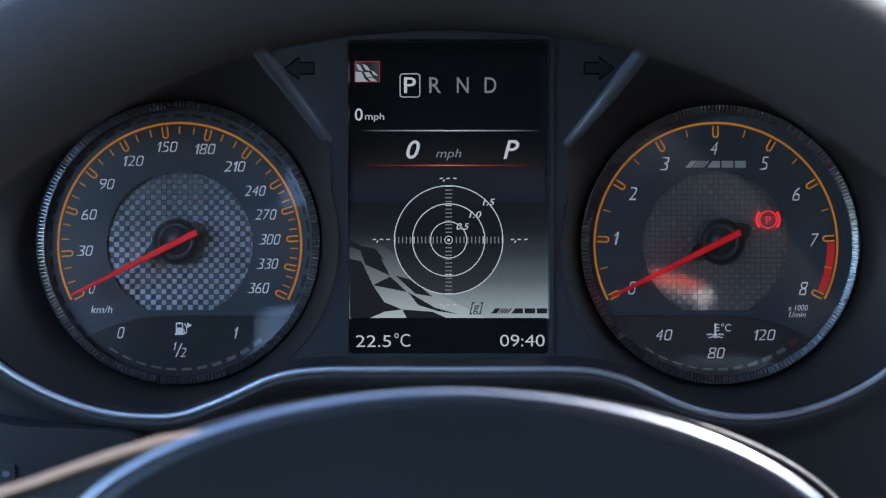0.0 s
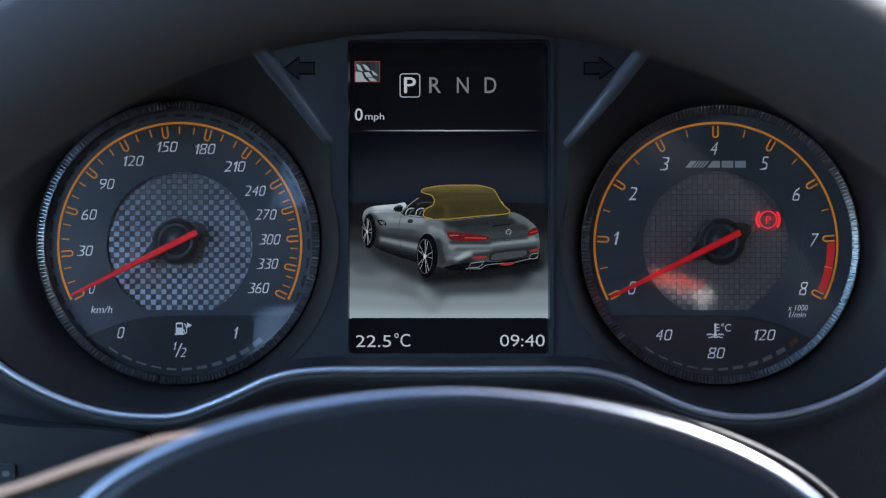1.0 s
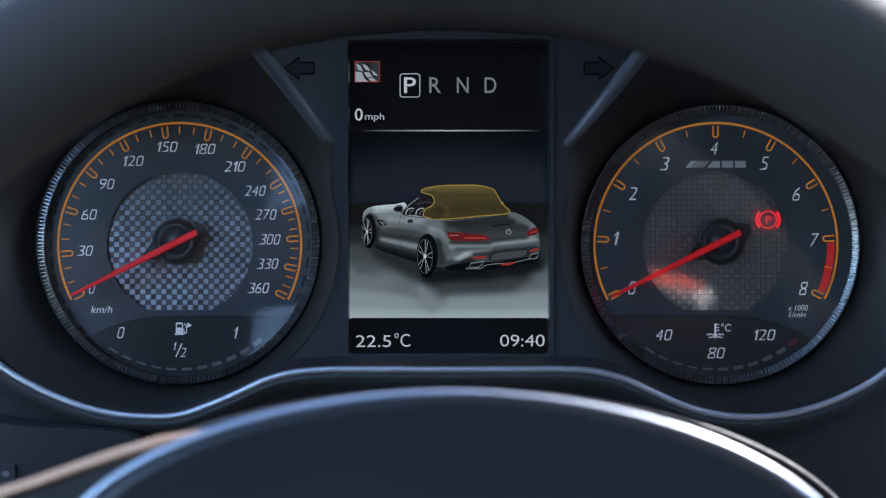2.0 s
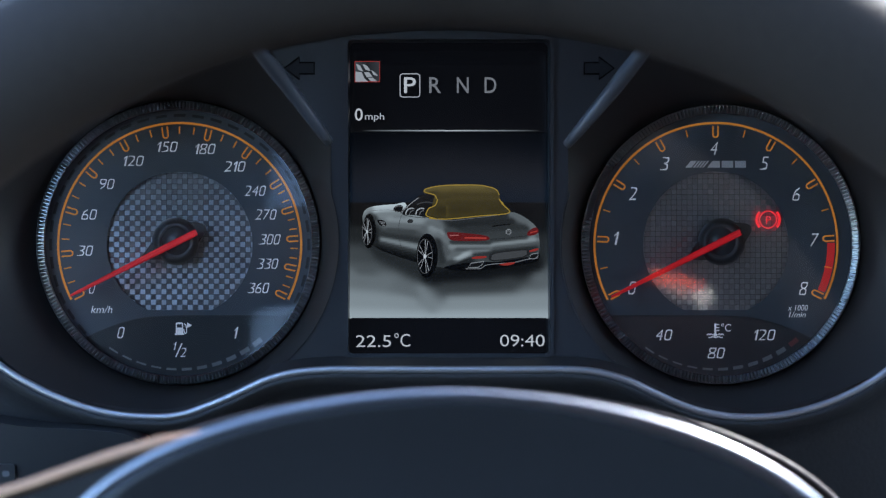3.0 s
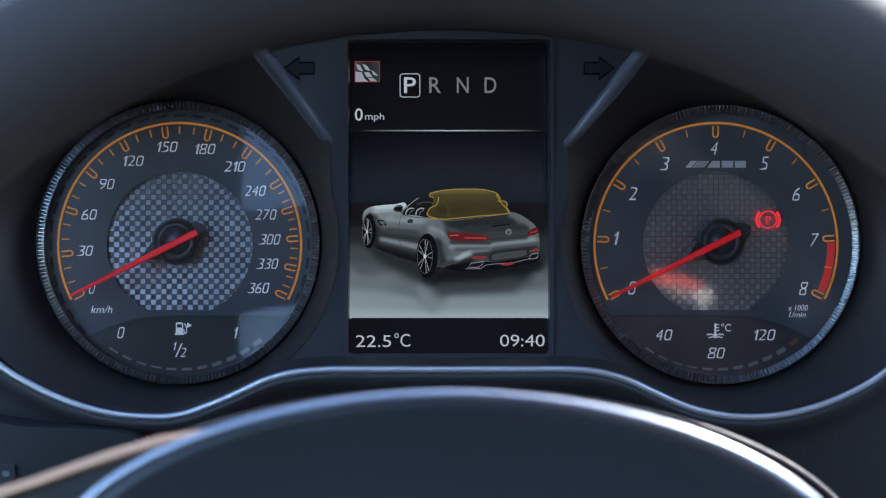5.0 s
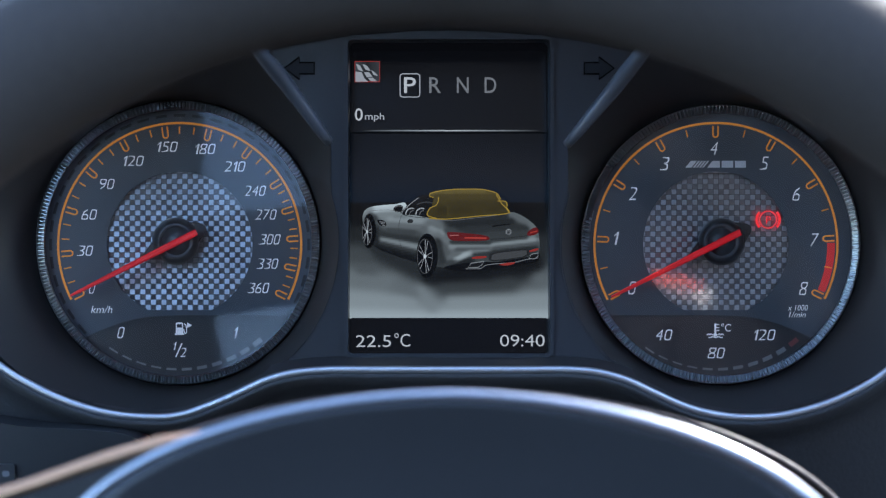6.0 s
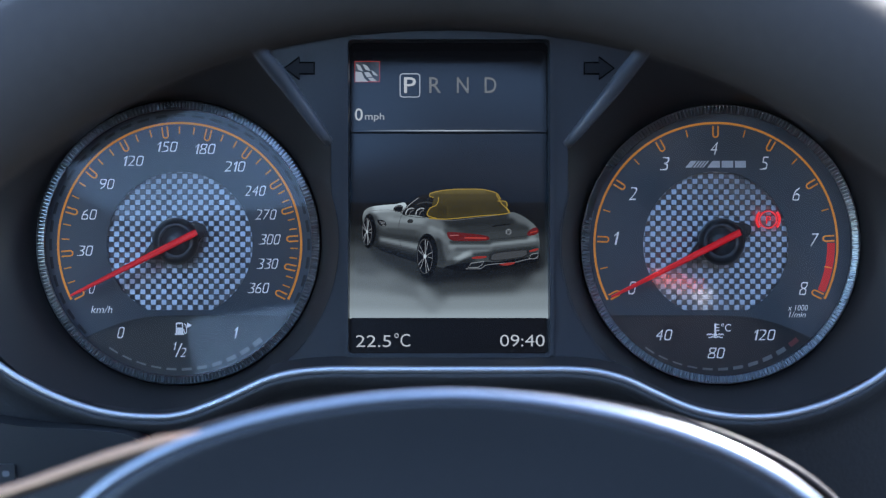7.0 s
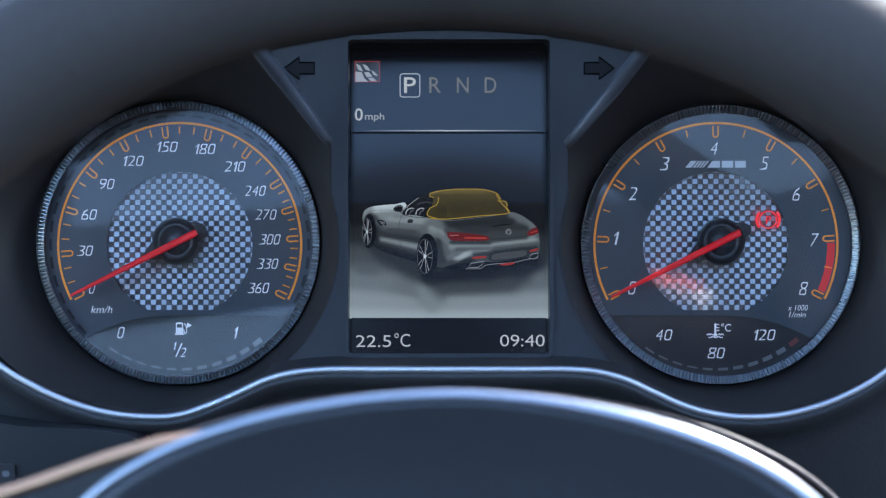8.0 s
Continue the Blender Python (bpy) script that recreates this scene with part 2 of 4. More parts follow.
def grid_outline(pts, d):
    return [at(x, y, d) for x, y in pts]


def disc(cx, cy, rx, ry=None, n=40):
    return [(cx + rx * math.cos(2 * math.pi * i / n), cy + (ry or rx) * math.sin(2 * math.pi * i / n)) for i in range(n)]


def rounded(x0, y0, x1, y1, r, n=6):
    out = []
    for cx, cy, a in ((x1 - r, y0 + r, -90), (x1 - r, y1 - r, 0), (x0 + r, y1 - r, 90), (x0 + r, y0 + r, 180)):
        out += [(cx + r * math.cos(radians(a + 90 * i / n)), cy + r * math.sin(radians(a + 90 * i / n))) for i in range(n + 1)]
    return out


def block(name, x, y, z, material, parent, edge=0.01, label=""):
    """A bevelled solid between two corners, in its parent's frame."""
    bm = bmesh.new()
    bmesh.ops.create_cube(bm, size=1)
    for v in bm.verts:
        v.co = Vector([a + (b - a) * (c + 0.5) for (a, b), c in zip((x, y, z), v.co)])
    bmesh.ops.bevel(bm, geom=bm.edges[:], offset=edge, segments=3, profile=0.5, affect="EDGES")
    return part(name, bm, material, parent, label, smooth=False)

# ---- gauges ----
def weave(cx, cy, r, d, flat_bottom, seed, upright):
    """A plain weave, each crossing a small bent tile, warp and weft leaning different ways, the weft's shade put into a
    darker tone; upright: the warp's tiles.
    """
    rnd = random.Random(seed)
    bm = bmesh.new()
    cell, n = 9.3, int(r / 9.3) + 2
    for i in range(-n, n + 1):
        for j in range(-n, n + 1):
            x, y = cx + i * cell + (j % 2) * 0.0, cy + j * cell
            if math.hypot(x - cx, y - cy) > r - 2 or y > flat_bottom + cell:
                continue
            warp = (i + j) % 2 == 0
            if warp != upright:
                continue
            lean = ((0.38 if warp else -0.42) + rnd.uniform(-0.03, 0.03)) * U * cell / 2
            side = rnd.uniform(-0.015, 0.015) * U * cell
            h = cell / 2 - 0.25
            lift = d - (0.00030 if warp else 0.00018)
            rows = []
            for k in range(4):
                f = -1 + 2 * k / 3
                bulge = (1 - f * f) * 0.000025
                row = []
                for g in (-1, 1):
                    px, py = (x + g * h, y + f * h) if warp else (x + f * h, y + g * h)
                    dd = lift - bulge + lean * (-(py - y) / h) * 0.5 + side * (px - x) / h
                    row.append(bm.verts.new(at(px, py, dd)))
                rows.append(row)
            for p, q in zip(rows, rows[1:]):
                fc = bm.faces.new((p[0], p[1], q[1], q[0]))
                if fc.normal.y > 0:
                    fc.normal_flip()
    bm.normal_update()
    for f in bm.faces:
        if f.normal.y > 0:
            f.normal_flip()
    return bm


def bezel(cx, cy, r0, r1, d, teeth, out):
    """A knurled ring: a rounded band with fine ridges across its inner slope."""
    bm = bmesh.new()
    if out:      # sloping away from the dial
        prof = ((r0, 0.0045), (r0 + 1, -0.0011), (r0 + 2.5, -0.00135), (r1 - 2.5, -0.00075), (r1 - 1, -0.0006), (r1, 0.0010), (r1 + 1, 0.0060))
    else:        # sloping towards the dial
        prof = ((r0, 0.0045), (r0 + 1, 0.0002), (r0 + 2, 0.0), (r1 - 3, -0.00090), (r1 - 1, -0.00095), (r1, 0.0010), (r1 + 1, 0.0060))
    cols, n = [], teeth * 4
    for i in range(n):
        a = 2 * math.pi * i / n
        cut = (0, 0, 1, 1)[i % 4] * 0.0022
        cols.append([bm.verts.new(at(cx + r * math.cos(a), cy - r * math.sin(a), d + e + (cut if 1 <= k <= 3 else 0))) for k, (r, e) in enumerate(prof)])
    for i in range(n):
        p, q = cols[i], cols[(i + 1) % n]
        for k in range(len(prof) - 1):
            bm.faces.new((p[k], q[k], q[k + 1], p[k + 1]))
    bmesh.ops.recalc_face_normals(bm, faces=bm.faces)
    return bm


def u_mark(cx, cy, ang, r_out, r_in, wide):
    """An open loop of a scale mark, its round end to the middle."""
    a = radians(ang)
    ex, ey = math.cos(a), -math.sin(a)
    h = wide / 2
    local = [(r_out, h), (r_in + h, h)] + [(r_in + h - h * math.sin(radians(t)), h * math.cos(radians(t))) for t in (30, 60, 90, 120, 150)] + [(r_in + h, -h), (r_out, -h)]
    return [(cx + ex * r - ey * s, cy + ey * r + ex * s) for r, s in local]


def gauge(name, label, cx, cy, ring_c, ring_r, hub, tip, tail, angles, minors, labels, text_h, glass_lean, bow=0.0):
    g = thing(name, at(cx, cy, 0.004), label, "gauge", "round dials of the instrument cluster")
    part("dial_face", ring_slab(cx, cy, 129, 246, 0, 360, 0.0, 0.0006, 128), FACE, g, "matt slate dial face")
    part("carbon_backing", slab(grid_outline(disc(cx, cy, 140, n=64), 0.0026), 0.001), BLACK, g)
    part("lit_tows", weave(cx, cy, 140, 0.0018, 549, int(cx), True), CARBON, g, "warp tows of the woven fibre disc, sheen put into their colour", kind="stuff")
    part("shaded_tows", weave(cx, cy, 140, 0.0018, 549, int(cx) + 1, False), SHADEDTOW, g, "weft tows of the woven fibre disc, shade put into their colour", kind="stuff")
    # the lower segment of the face under the weave
    half = math.degrees(math.acos((549 - cy) / 129.5))
    chord = [(cx + 129.5 * math.sin(radians(t)), cy + 129.5 * math.cos(radians(t))) for t in np.linspace(-half, half, 20)]
    part("face_segment", slab(grid_outline(chord, 0.0), 0.0006), FACE, g)
    part("bezel", bezel(*ring_c, ring_r - 15, ring_r, -0.0045, 236, minors == 2), KNURL, g, "knurled silver bezel ring", smooth=False)
    part("scale_line", ring_slab(cx, cy, 213, 217, angles[0] + 0.6, angles[-1] - 0.6, -0.0002, 0.0003, 120), ORANGE, g, "thin orange scale line")
    for i in range(44):
        a = i * 360 / 44
        if minors == 1 or 237 < a < 303:
            continue
        part("dash", ring_slab(cx, cy, 226, 231, a - 2.6, a + 2.6, -0.0001, 0.0002, 4), DASHES, g)
    for k, a in enumerate(angles):
        part("major_tick", ribbon(u_mark(cx, cy, a, 210, 190, 9), 2.7, -0.0002, 0.0003), ORANGE, g)
        if k + 1 < len(angles):
            for j in range(1, minors + 1):
                b = radians(a + (angles[k + 1] - a) * j / (minors + 1))
                c, s = math.cos(b), -math.sin(b)
                part("minor_tick", ribbon([(cx + 209 * c, cy + 209 * s), (cx + 196 * c, cy + 196 * s)], 2.2, -0.0002, 0.0003), ORANGE, g)
    for text, x, y in labels:
        w = {1: 14, 2: 31, 3: 41}[len(text)] * text_h / 19
        if text == "1":
            w *= 0.72
        part("numeral", figures(text, x, y, w, text_h, -0.0002), WHITE, g)
    # pointer: collar, cap and a tapered red needle
    hx, hy = hub
    cone = bmesh.new()
    rows = []
    for r, e in ((42, -0.0010), (40, -0.0040), (33, -0.0066), (26, -0.0070), (25.4, -0.0066), (24.4, -0.0066), (23.6, -0.0070), (1, -0.0074)):
        rows.append([cone.verts.new(at(hx + r * math.cos(2 * math.pi * i / 48), hy + r * math.sin(2 * math.pi * i / 48), e)) for i in range(48)])
    for p, q in zip(rows, rows[1:]):
        for i in range(48):
            cone.faces.new((p[i], p[(i + 1) % 48], q[(i + 1) % 48], q[i]))
    cone.faces.new(rows[-1])
    bmesh.ops.recalc_face_normals(cone, faces=cone.faces)
    cap = part("hub_cap", cone, HUB, g, "black domed hub cap", smooth=True)
    dx, dy = tip[0] - tail[0], tip[1] - tail[1]
    ln = math.hypot(dx, dy)
    ex, ey = dx / ln, dy / ln
    prof = ((0, 5.2), (4, 5.8), (ln * 0.25, 5.8), (ln * 0.6, 4.6), (ln * 0.93, 3.0), (ln, 2.0))
    nb = bmesh.new()
    rows = []
    for s, h in prof:
        mx, my = tail[0] + ex * s, tail[1] + ey * s
        rows.append([nb.verts.new(at(mx - ey * o, my + ex * o, -0.0088 + e)) for o, e in ((-h, 0.0012), (-h, 0.0002), (-h * 0.5, -0.0003), (h * 0.5, -0.0003), (h, 0.0002), (h, 0.0012))])
    for p, q in zip(rows, rows[1:]):
        for i in range(6):
            nb.faces.new((p[i], p[(i + 1) % 6], q[(i + 1) % 6], q[i]))
    nb.faces.new(rows[0]), nb.faces.new(rows[-1])
    bmesh.ops.recalc_face_normals(nb, faces=nb.faces)
    part("needle", nb, NEEDLE, g, "red tapered needle resting at zero")
    # the dark tail of the pointer under the needle
    tb = [(hx - ex * 52 - ey * -10, hy - ey * 52 + ex * -10), (hx - ex * 52 - ey * 10, hy - ey * 52 + ex * 10), (hx - ey * 30, hy + ex * 30), (hx + ex * 64 - ey * 4, hy + ey * 64 + ex * 4), (hx + ex * 64 + ey * 4, hy + ey * 64 - ex * 4), (hx + ey * 30, hy - ex * 30)]
    part("counterweight", slab(grid_outline(spline(tb), -0.0035), 0.002), BLACK, g, "black needle tail")
    # cover glass, leaning back at the top; bow: how much it curves to the driver at both sides
    gb = bmesh.new()
    mid = at(*ring_c)
    gb.faces.new([gb.verts.new(at(*p, -0.0125)) for p in disc(ring_c[0], ring_c[1], ring_r - 13, n=64)])
    for k in range(-24, 25):
        bmesh.ops.bisect_plane(gb, geom=gb.verts[:] + gb.edges[:] + gb.faces[:], plane_co=(mid.x + k * 0.002, 0, 0), plane_no=(1, 0, 0))
    gb.normal_update()
    for f in gb.faces:
        if f.normal.y > 0:
            f.normal_flip()
    for v in gb.verts:
        v.co.y += (v.co.z - mid.z) * math.tan(radians(glass_lean[0])) + (v.co.x - mid.x) * math.tan(radians(glass_lean[1])) - bow / 2 * (v.co.x - mid.x) ** 2
    pane = part("cover_glass", gb, GAUGEGLASS, g, "clear cover glass", smooth=True)
    pane.visible_shadow = False
    return g


SPEED_ANGLES = [206.4 - 21.8 * i for i in range(9)] + [32.0 - 14.55 * i for i in range(1, 5)]
speedo = gauge("speedometer", "round slate speedometer with orange scale, red needle at zero", 318, 433, (315.5, 430), 251, (311, 427), (124, 524), (348, 411), SPEED_ANGLES, 2,
               [("0", 163, 511), ("30", 151, 444), ("60", 158, 380), ("90", 189, 326), ("120", 236, 285), ("150", 296, 260), ("180", 363, 264), ("210", 416, 295), ("240", 452, 338), ("270", 471, 380), ("300", 478, 424), ("330", 474, 467), ("360", 458, 510)], 18, (4.5, 0.0), 3.0)
tacho = gauge("tachometer", "round slate rev counter with red zone, red needle at zero", 1267, 433, (1275, 433), 247, (1277, 428), (1082, 526), (1311, 411), [206.4 - 29.05 * i for i in range(9)], 1,
              [("0", 1119, 510), ("1", 1090, 422), ("2", 1121, 343), ("3", 1177, 290), ("4", 1264, 263), ("5", 1353, 289), ("6", 1410, 344), ("7", 1441, 425), ("8", 1422, 511)], 23, (1.0, 0.0))
part("red_zone", ring_slab(1267, 433, 197, 210.5, 206.4 - 29.05 * 7 - 2.2, 206.4 - 29.05 * 8 + 2.2, -0.0001, 0.0002, 24), REDLINE, tacho, "red band from seven to eight")
part("unit_writing", lettering("km/h", 180, 548, 38, 13, -0.0002, 0.22, 0.001), WHITE, speedo)
part("unit_writing", lettering("x 1000", 1412, 545, 36, 10, -0.0002, 0.22, 0.001), WHITE, tacho)
part("unit_writing", lettering("1/min", 1411, 557, 30, 10, -0.0002, 0.22, 0.001), WHITE, tacho)


def maker_mark(parent, x0, x1, y0, y1, d, material):
    """The maker's mark as plain shapes: a slanted bar, four thin slashes and three blank bars."""
    w, h = x1 - x0, y1 - y0
    s = h * 0.8
    part("mark_bar", slab(grid_outline([(x0, y1), (x0 + w * .10, y1), (x0 + w * .10 + s, y0), (x0 + s, y0)], d), 0.0001), material, parent)
    for i in range(4):
        a = x0 + w * (0.125 + 0.05 * i)
        part("mark_slash", slab(grid_outline([(a, y1), (a + w * .028, y1), (a + w * .028 + s, y0), (a + s, y0)], d), 0.0001), material, parent)
    for a, e, lean in ((0.36, 0.57, s), (0.60, 0.79, 0.0), (0.82, 1.0, 0.0)):
        part("mark_bar", slab(grid_outline([(x0 + w * a, y1), (x0 + w * e, y1), (x0 + w * e, y0), (x0 + w * a + lean, y0)], d), 0.0001), material, parent)


maker_mark(tacho, 1213, 1320, 285, 297, -0.0003, SILVER)


def sub_dial(parent, cx, cy, r, mirror, label):
    """The small lower dial: a plate with one swept shoulder, cut round by the bezel."""
    f = (lambda x: x) if not mirror else (lambda x: 2 * cx - x)
    edge = [(cx - 168, cy + 166), (cx - 130, cy + 149), (cx - 95, cy + 137), (cx - 55, cy + 129), (cx, cy + 126)]
    top = [(f(x), y) for x, y in spline(edge, 6, False)]
    a_end = math.asin(126 / r)
    a_beg = math.pi - math.asin(166 / r)
    rim = [(f(cx + r * math.cos(a_end + (a_beg - a_end) * i / 40)), cy + r * math.sin(a_end + (a_beg - a_end) * i / 40)) for i in range(41)]
    p = part("sub_dial", slab(grid_outline(top + rim, -0.0009), 0.0009), SUBFACE, parent, label)
    part("sub_dial_edge", ribbon(top + [rim[0]], 2.0, -0.0010, 0.0002), DASHES, p)
    return p


SUBFACE = surface("gloss_sub_dial", (0.028, 0.032, 0.036), 0.22, grain=2500, bump=0.02)
fuel = sub_dial(speedo, 318, 433, 236, False, "glossy fuel dial plate")
temp = sub_dial(tacho, 1267, 433, 236, True, "glossy coolant dial plate")
for text, x, y, w, h, p in (("0", 214, 589, 15, 20, fuel), ("1", 417, 589, 10, 20, fuel), ("40", 1175, 593, 32, 19, temp), ("120", 1353, 593, 41, 19, temp), ("80", 1268, 625, 32, 19, temp)):
    part("numeral", figures(text, x, y, w, h, -0.0011), WHITE, p)
part("numeral", figures("1", 309, 613, 7, 14, -0.0011), WHITE, fuel)
part("fraction_bar", ribbon([(311, 632), (322, 608)], 2.2, -0.0011, 0.0001), WHITE, fuel)
part("numeral", figures("2", 325, 624, 12, 16, -0.0011), WHITE, fuel)
part("unit_writing", lettering("°C", 1285, 580, 17, 14, -0.0011, 0.0, 0.0), WHITE, temp)
REDDULL = surface("unlit_red_print", (0.16, 0.03, 0.03), 0.6, vary=0.08, grain=3000, bump=0)
for i in range(11):
    a = radians(-122 + i * 7.05)
    th = 3 + 6 * max(0, (i - 3) / 7)
    for p, mx in ((fuel, 318), (temp, 1267)):
        r = 221
        mat_ = REDDULL if p is temp and i == 10 else DULL
        part("level_segment", ring_slab(mx, 433, r - th / 2, r + th / 2, math.degrees(a) - 2.3, math.degrees(a) + 2.3, -0.0011, 0.0001, 4), mat_, p)
# fuel pump sign
part("pump_sign", slab(grid_outline([(309, 593), (309, 591), (311, 590), (311, 573), (313, 571), (322, 571), (324, 573), (324, 590), (326, 591), (326, 593)], -0.0011), 0.0001), WHITE, fuel)
part("pump_window", slab(grid_outline([(313, 574), (322, 574), (322, 580), (313, 580)], -0.0012), 0.0001), SUBFACE, fuel)
part("pump_hose", ribbon(spline([(325, 573), (329, 576), (330, 588), (327, 590), (325, 583)], 5, False), 1.6, -0.0011, 0.0001), WHITE, fuel)
part("pump_arrow", slab(grid_outline([(331, 571), (340, 576), (331, 581)], -0.0011), 0.0001), WHITE, fuel)
# coolant sign
part("thermometer_sign", ribbon([(1266, 573), (1266, 593)], 3.4, -0.0011, 0.0001), WHITE, temp)
part("thermometer_bulb", slab(grid_outline(disc(1266, 593, 3.4, n=16), -0.0012), 0.0001), WHITE, temp)
for y in (575, 580, 585):
    part("thermometer_mark", ribbon([(1268, y), (1273, y)], 1.6, -0.0011, 0.0001), WHITE, temp)
for y, x0, x1 in ((592, 1251, 1262), (592, 1270, 1281), (597, 1254, 1279)):
    part("water_line", ribbon([(x0 + (x1 - x0) * i / 12, y + 1.0 * math.sin(i * 1.3)) for i in range(13)], 1.8, -0.0011, 0.0001), WHITE, temp)
# parking brake lamp
BRAKE = glow("red_warning_glow", (1.0, 0.02, 0.03), 0.9)
lamp = part("brake_warning_lamp", ribbon(disc(1359.5, 389, 15, n=36), 2.2, -0.0012, 0.0002, closed=True), BRAKE, tacho, "glowing red parking brake sign")
part("lamp_letter", lettering("P", 1360, 389.5, 9, 14, -0.0012, 0.0, 0.008), BRAKE, lamp)
for s in (-1, 1):
    arc = [(1359.5 + s * 22.5 * math.cos(radians(a)), 389 + 22.5 * math.sin(radians(a))) for a in range(-42, 43, 6)]
    inn = [(1359.5 + s * 17.6 * math.cos(radians(a)), 389 + 17.6 * math.sin(radians(a))) for a in range(42, -43, -6)]
    part("lamp_bracket", slab(grid_outline(arc + inn, -0.0012), 0.0002), BRAKE, lamp)

# ---- central display ----
SX0, SX1 = 617, 972
LEAN[0] = math.tan(radians(6.3))      # the display leans back in its frame
display = thing("display", at(794, 628, -0.008), "upright colour display with black border, lit", "display")
BASEZ = at(794, 628, -0.008).z
def zs(y):
    return at(0, y, -0.008).z - BASEZ
def xs_(x):
    return at(x, 0, -0.008).x - at(794, 0, -0.008).x

SCREEN = glow("screen_black", (0.0022, 0.0024, 0.0032), 1.0)
TXT = glow("screen_white", (0.64, 0.65, 0.65), 0.8)
TXTDIM = glow("screen_grey", (0.17, 0.175, 0.18), 1.0)
TXTMID = glow("screen_light_grey", (0.42, 0.43, 0.44), 1.0)
# layers: d of the back wall, the car page, the performance page and the header
dW, dC, dG, dH = -0.0070, -0.0078, -0.0090, -0.0094
part("panel", slab(grid_outline(rounded(SX0, 70, SX1, 628, 10), dW), 0.004), SCREEN, display, "black screen panel")
header = part("header", slab(grid_outline(rounded(SX0, 70, SX1, 234, 8), dH), 0.0004), SCREEN, display, "black header strip of the screen")
footer = part("footer", slab(grid_outline(rounded(SX0, 563, SX1, 628, 8), dH), 0.0004), SCREEN, display, "black footer strip with temperature and clock")
dT = dH - 0.0001
tile = part("mode_icon", slab(grid_outline([(628, 109), (672, 109), (672, 145), (628, 145)], dT), 0.00008), glow("icon_dark", (0, 0, 0), 1, [(0, (0.06, 0.065, 0.07)), (0.5, (0.015, 0.016, 0.018)), (1, (0.04, 0.042, 0.045))], "X", (xs_(628), xs_(672))), header, "small chequered flag icon with red frame")
part("icon_frame", ribbon([(628, 109), (672, 109), (672, 145), (628, 145)], 1.6, dT - 0.0001, 0.00008, closed=True), glow("icon_red", (0.3, 0.03, 0.025), 1), header)
FLAG = glow("flag_white", (0.33, 0.34, 0.35), 1)
for q in ([(629, 145), (629, 127), (640, 128), (645, 139), (652, 145)], [(630, 113), (637, 116), (643, 127), (634, 124)], [(644, 128), (653, 128), (659, 136), (649, 137)],
          [(641, 113), (650, 117), (656, 126), (647, 124)], [(651, 138), (660, 138), (667, 144), (656, 144)], [(657, 124), (663, 128), (669, 135), (661, 133)]):
    part("flag_check", slab(grid_outline(q, dT - 0.0001), 0.00008), FLAG, header)
part("gear_frame", ribbon(rounded(708, 131, 743, 172, 5), 1.7, dT, 0.00008, closed=True), TXTMID, header)
for ch, x, m_ in (("P", 725.5, TXT), ("R", 770, TXTDIM), ("N", 819, TXTDIM), ("D", 868, TXTDIM)):
    part("gear_letter", lettering(ch, x, 151, 21, 28, dT, 0, 0.006), m_, header)
part("speed_digit", lettering("0", 635, 203, 14, 22, dT, 0, 0.006), TXT, header)
part("speed_unit", lettering("mph", 663, 208, 34, 16, dT, 0, 0.006), TXTMID, header)
LINE = glow("line_glow", (0, 0, 0), 0.9, [(0, (0.0, 0.0, 0.0)), (0.3, (0.3, 0.33, 0.33)), (0.5, (0.55, 0.58, 0.57)), (0.7, (0.3, 0.33, 0.33)), (1, (0, 0, 0))], "X", (xs_(640), xs_(955)))
part("header_line", ribbon([(640, 231.5), (955, 231.5)], 2.2, dT, 0.00008), LINE, header)
part("temperature_writing", lettering("22.5", 661, 604, 62, 21, dT, 0, -0.004), TXT, footer)
part("temperature_writing", lettering("°C", 712, 602, 28, 24, dT, 0, -0.004), TXT, footer)
part("clock_writing", lettering("09:40", 924.5, 603, 79, 21, dT, 0, -0.004), TXT, footer)

# page with the car picture: flat pieces of light, each a little proud of the last
GROUNDP = [(0, (0.34, 0.375, 0.372)), (0.08, (0.25, 0.28, 0.278)), (0.2, (0.10, 0.116, 0.12)), (0.34, (0.036, 0.044, 0.049)), (0.46, (0.012, 0.015, 0.018)), (0.617, (0.002, 0.003, 0.004)), (0.625, (0.003, 0.0075, 0.015)), (0.8, (0.0015, 0.0035, 0.007)), (1, (0.0005, 0.001, 0.002))]
carpage = part("car_page", slab(grid_outline([(SX0 + 1, 224), (SX1 - 1, 224), (SX1 - 1, 564), (SX0 + 1, 564)], dC), 0.0002), glow("studio_picture", (0, 0, 0), 1.0, GROUNDP, "Z", (zs(563), zs(235)), 0.05), display, "lit picture page of an open sports car in a studio")
LAYER = [0]


def layer():
    LAYER[0] += 1
    return dC - 0.00002 - 0.000006 * LAYER[0]


def paint(name, pts, material, smooth=True, steps=5, parent=None):
    """One flat piece of the picture."""
    return part(name, slab(grid_outline(spline(pts, steps) if smooth else pts, layer()), 0.000004), material, parent or carpage)


def stroke(name, pts, wide, material, closed=False, smooth=True, parent=None):
    return part(name, ribbon(spline(pts, 5, closed) if smooth else pts, wide, layer(), 0.000004, closed), material, parent or carpage)


def tone_glow(name):
    """Light of the screen whose tone each dot of the sheet carries."""
    m = glow(name, (0, 0, 0), 1.0)
    n, l = m.node_tree.nodes, m.node_tree.links
    tone = n.new("ShaderNodeAttribute")
    tone.attribute_name = "tone"
    l.new(tone.outputs["Color"], n["Principled BSDF"].inputs["Emission Color"])
    return m


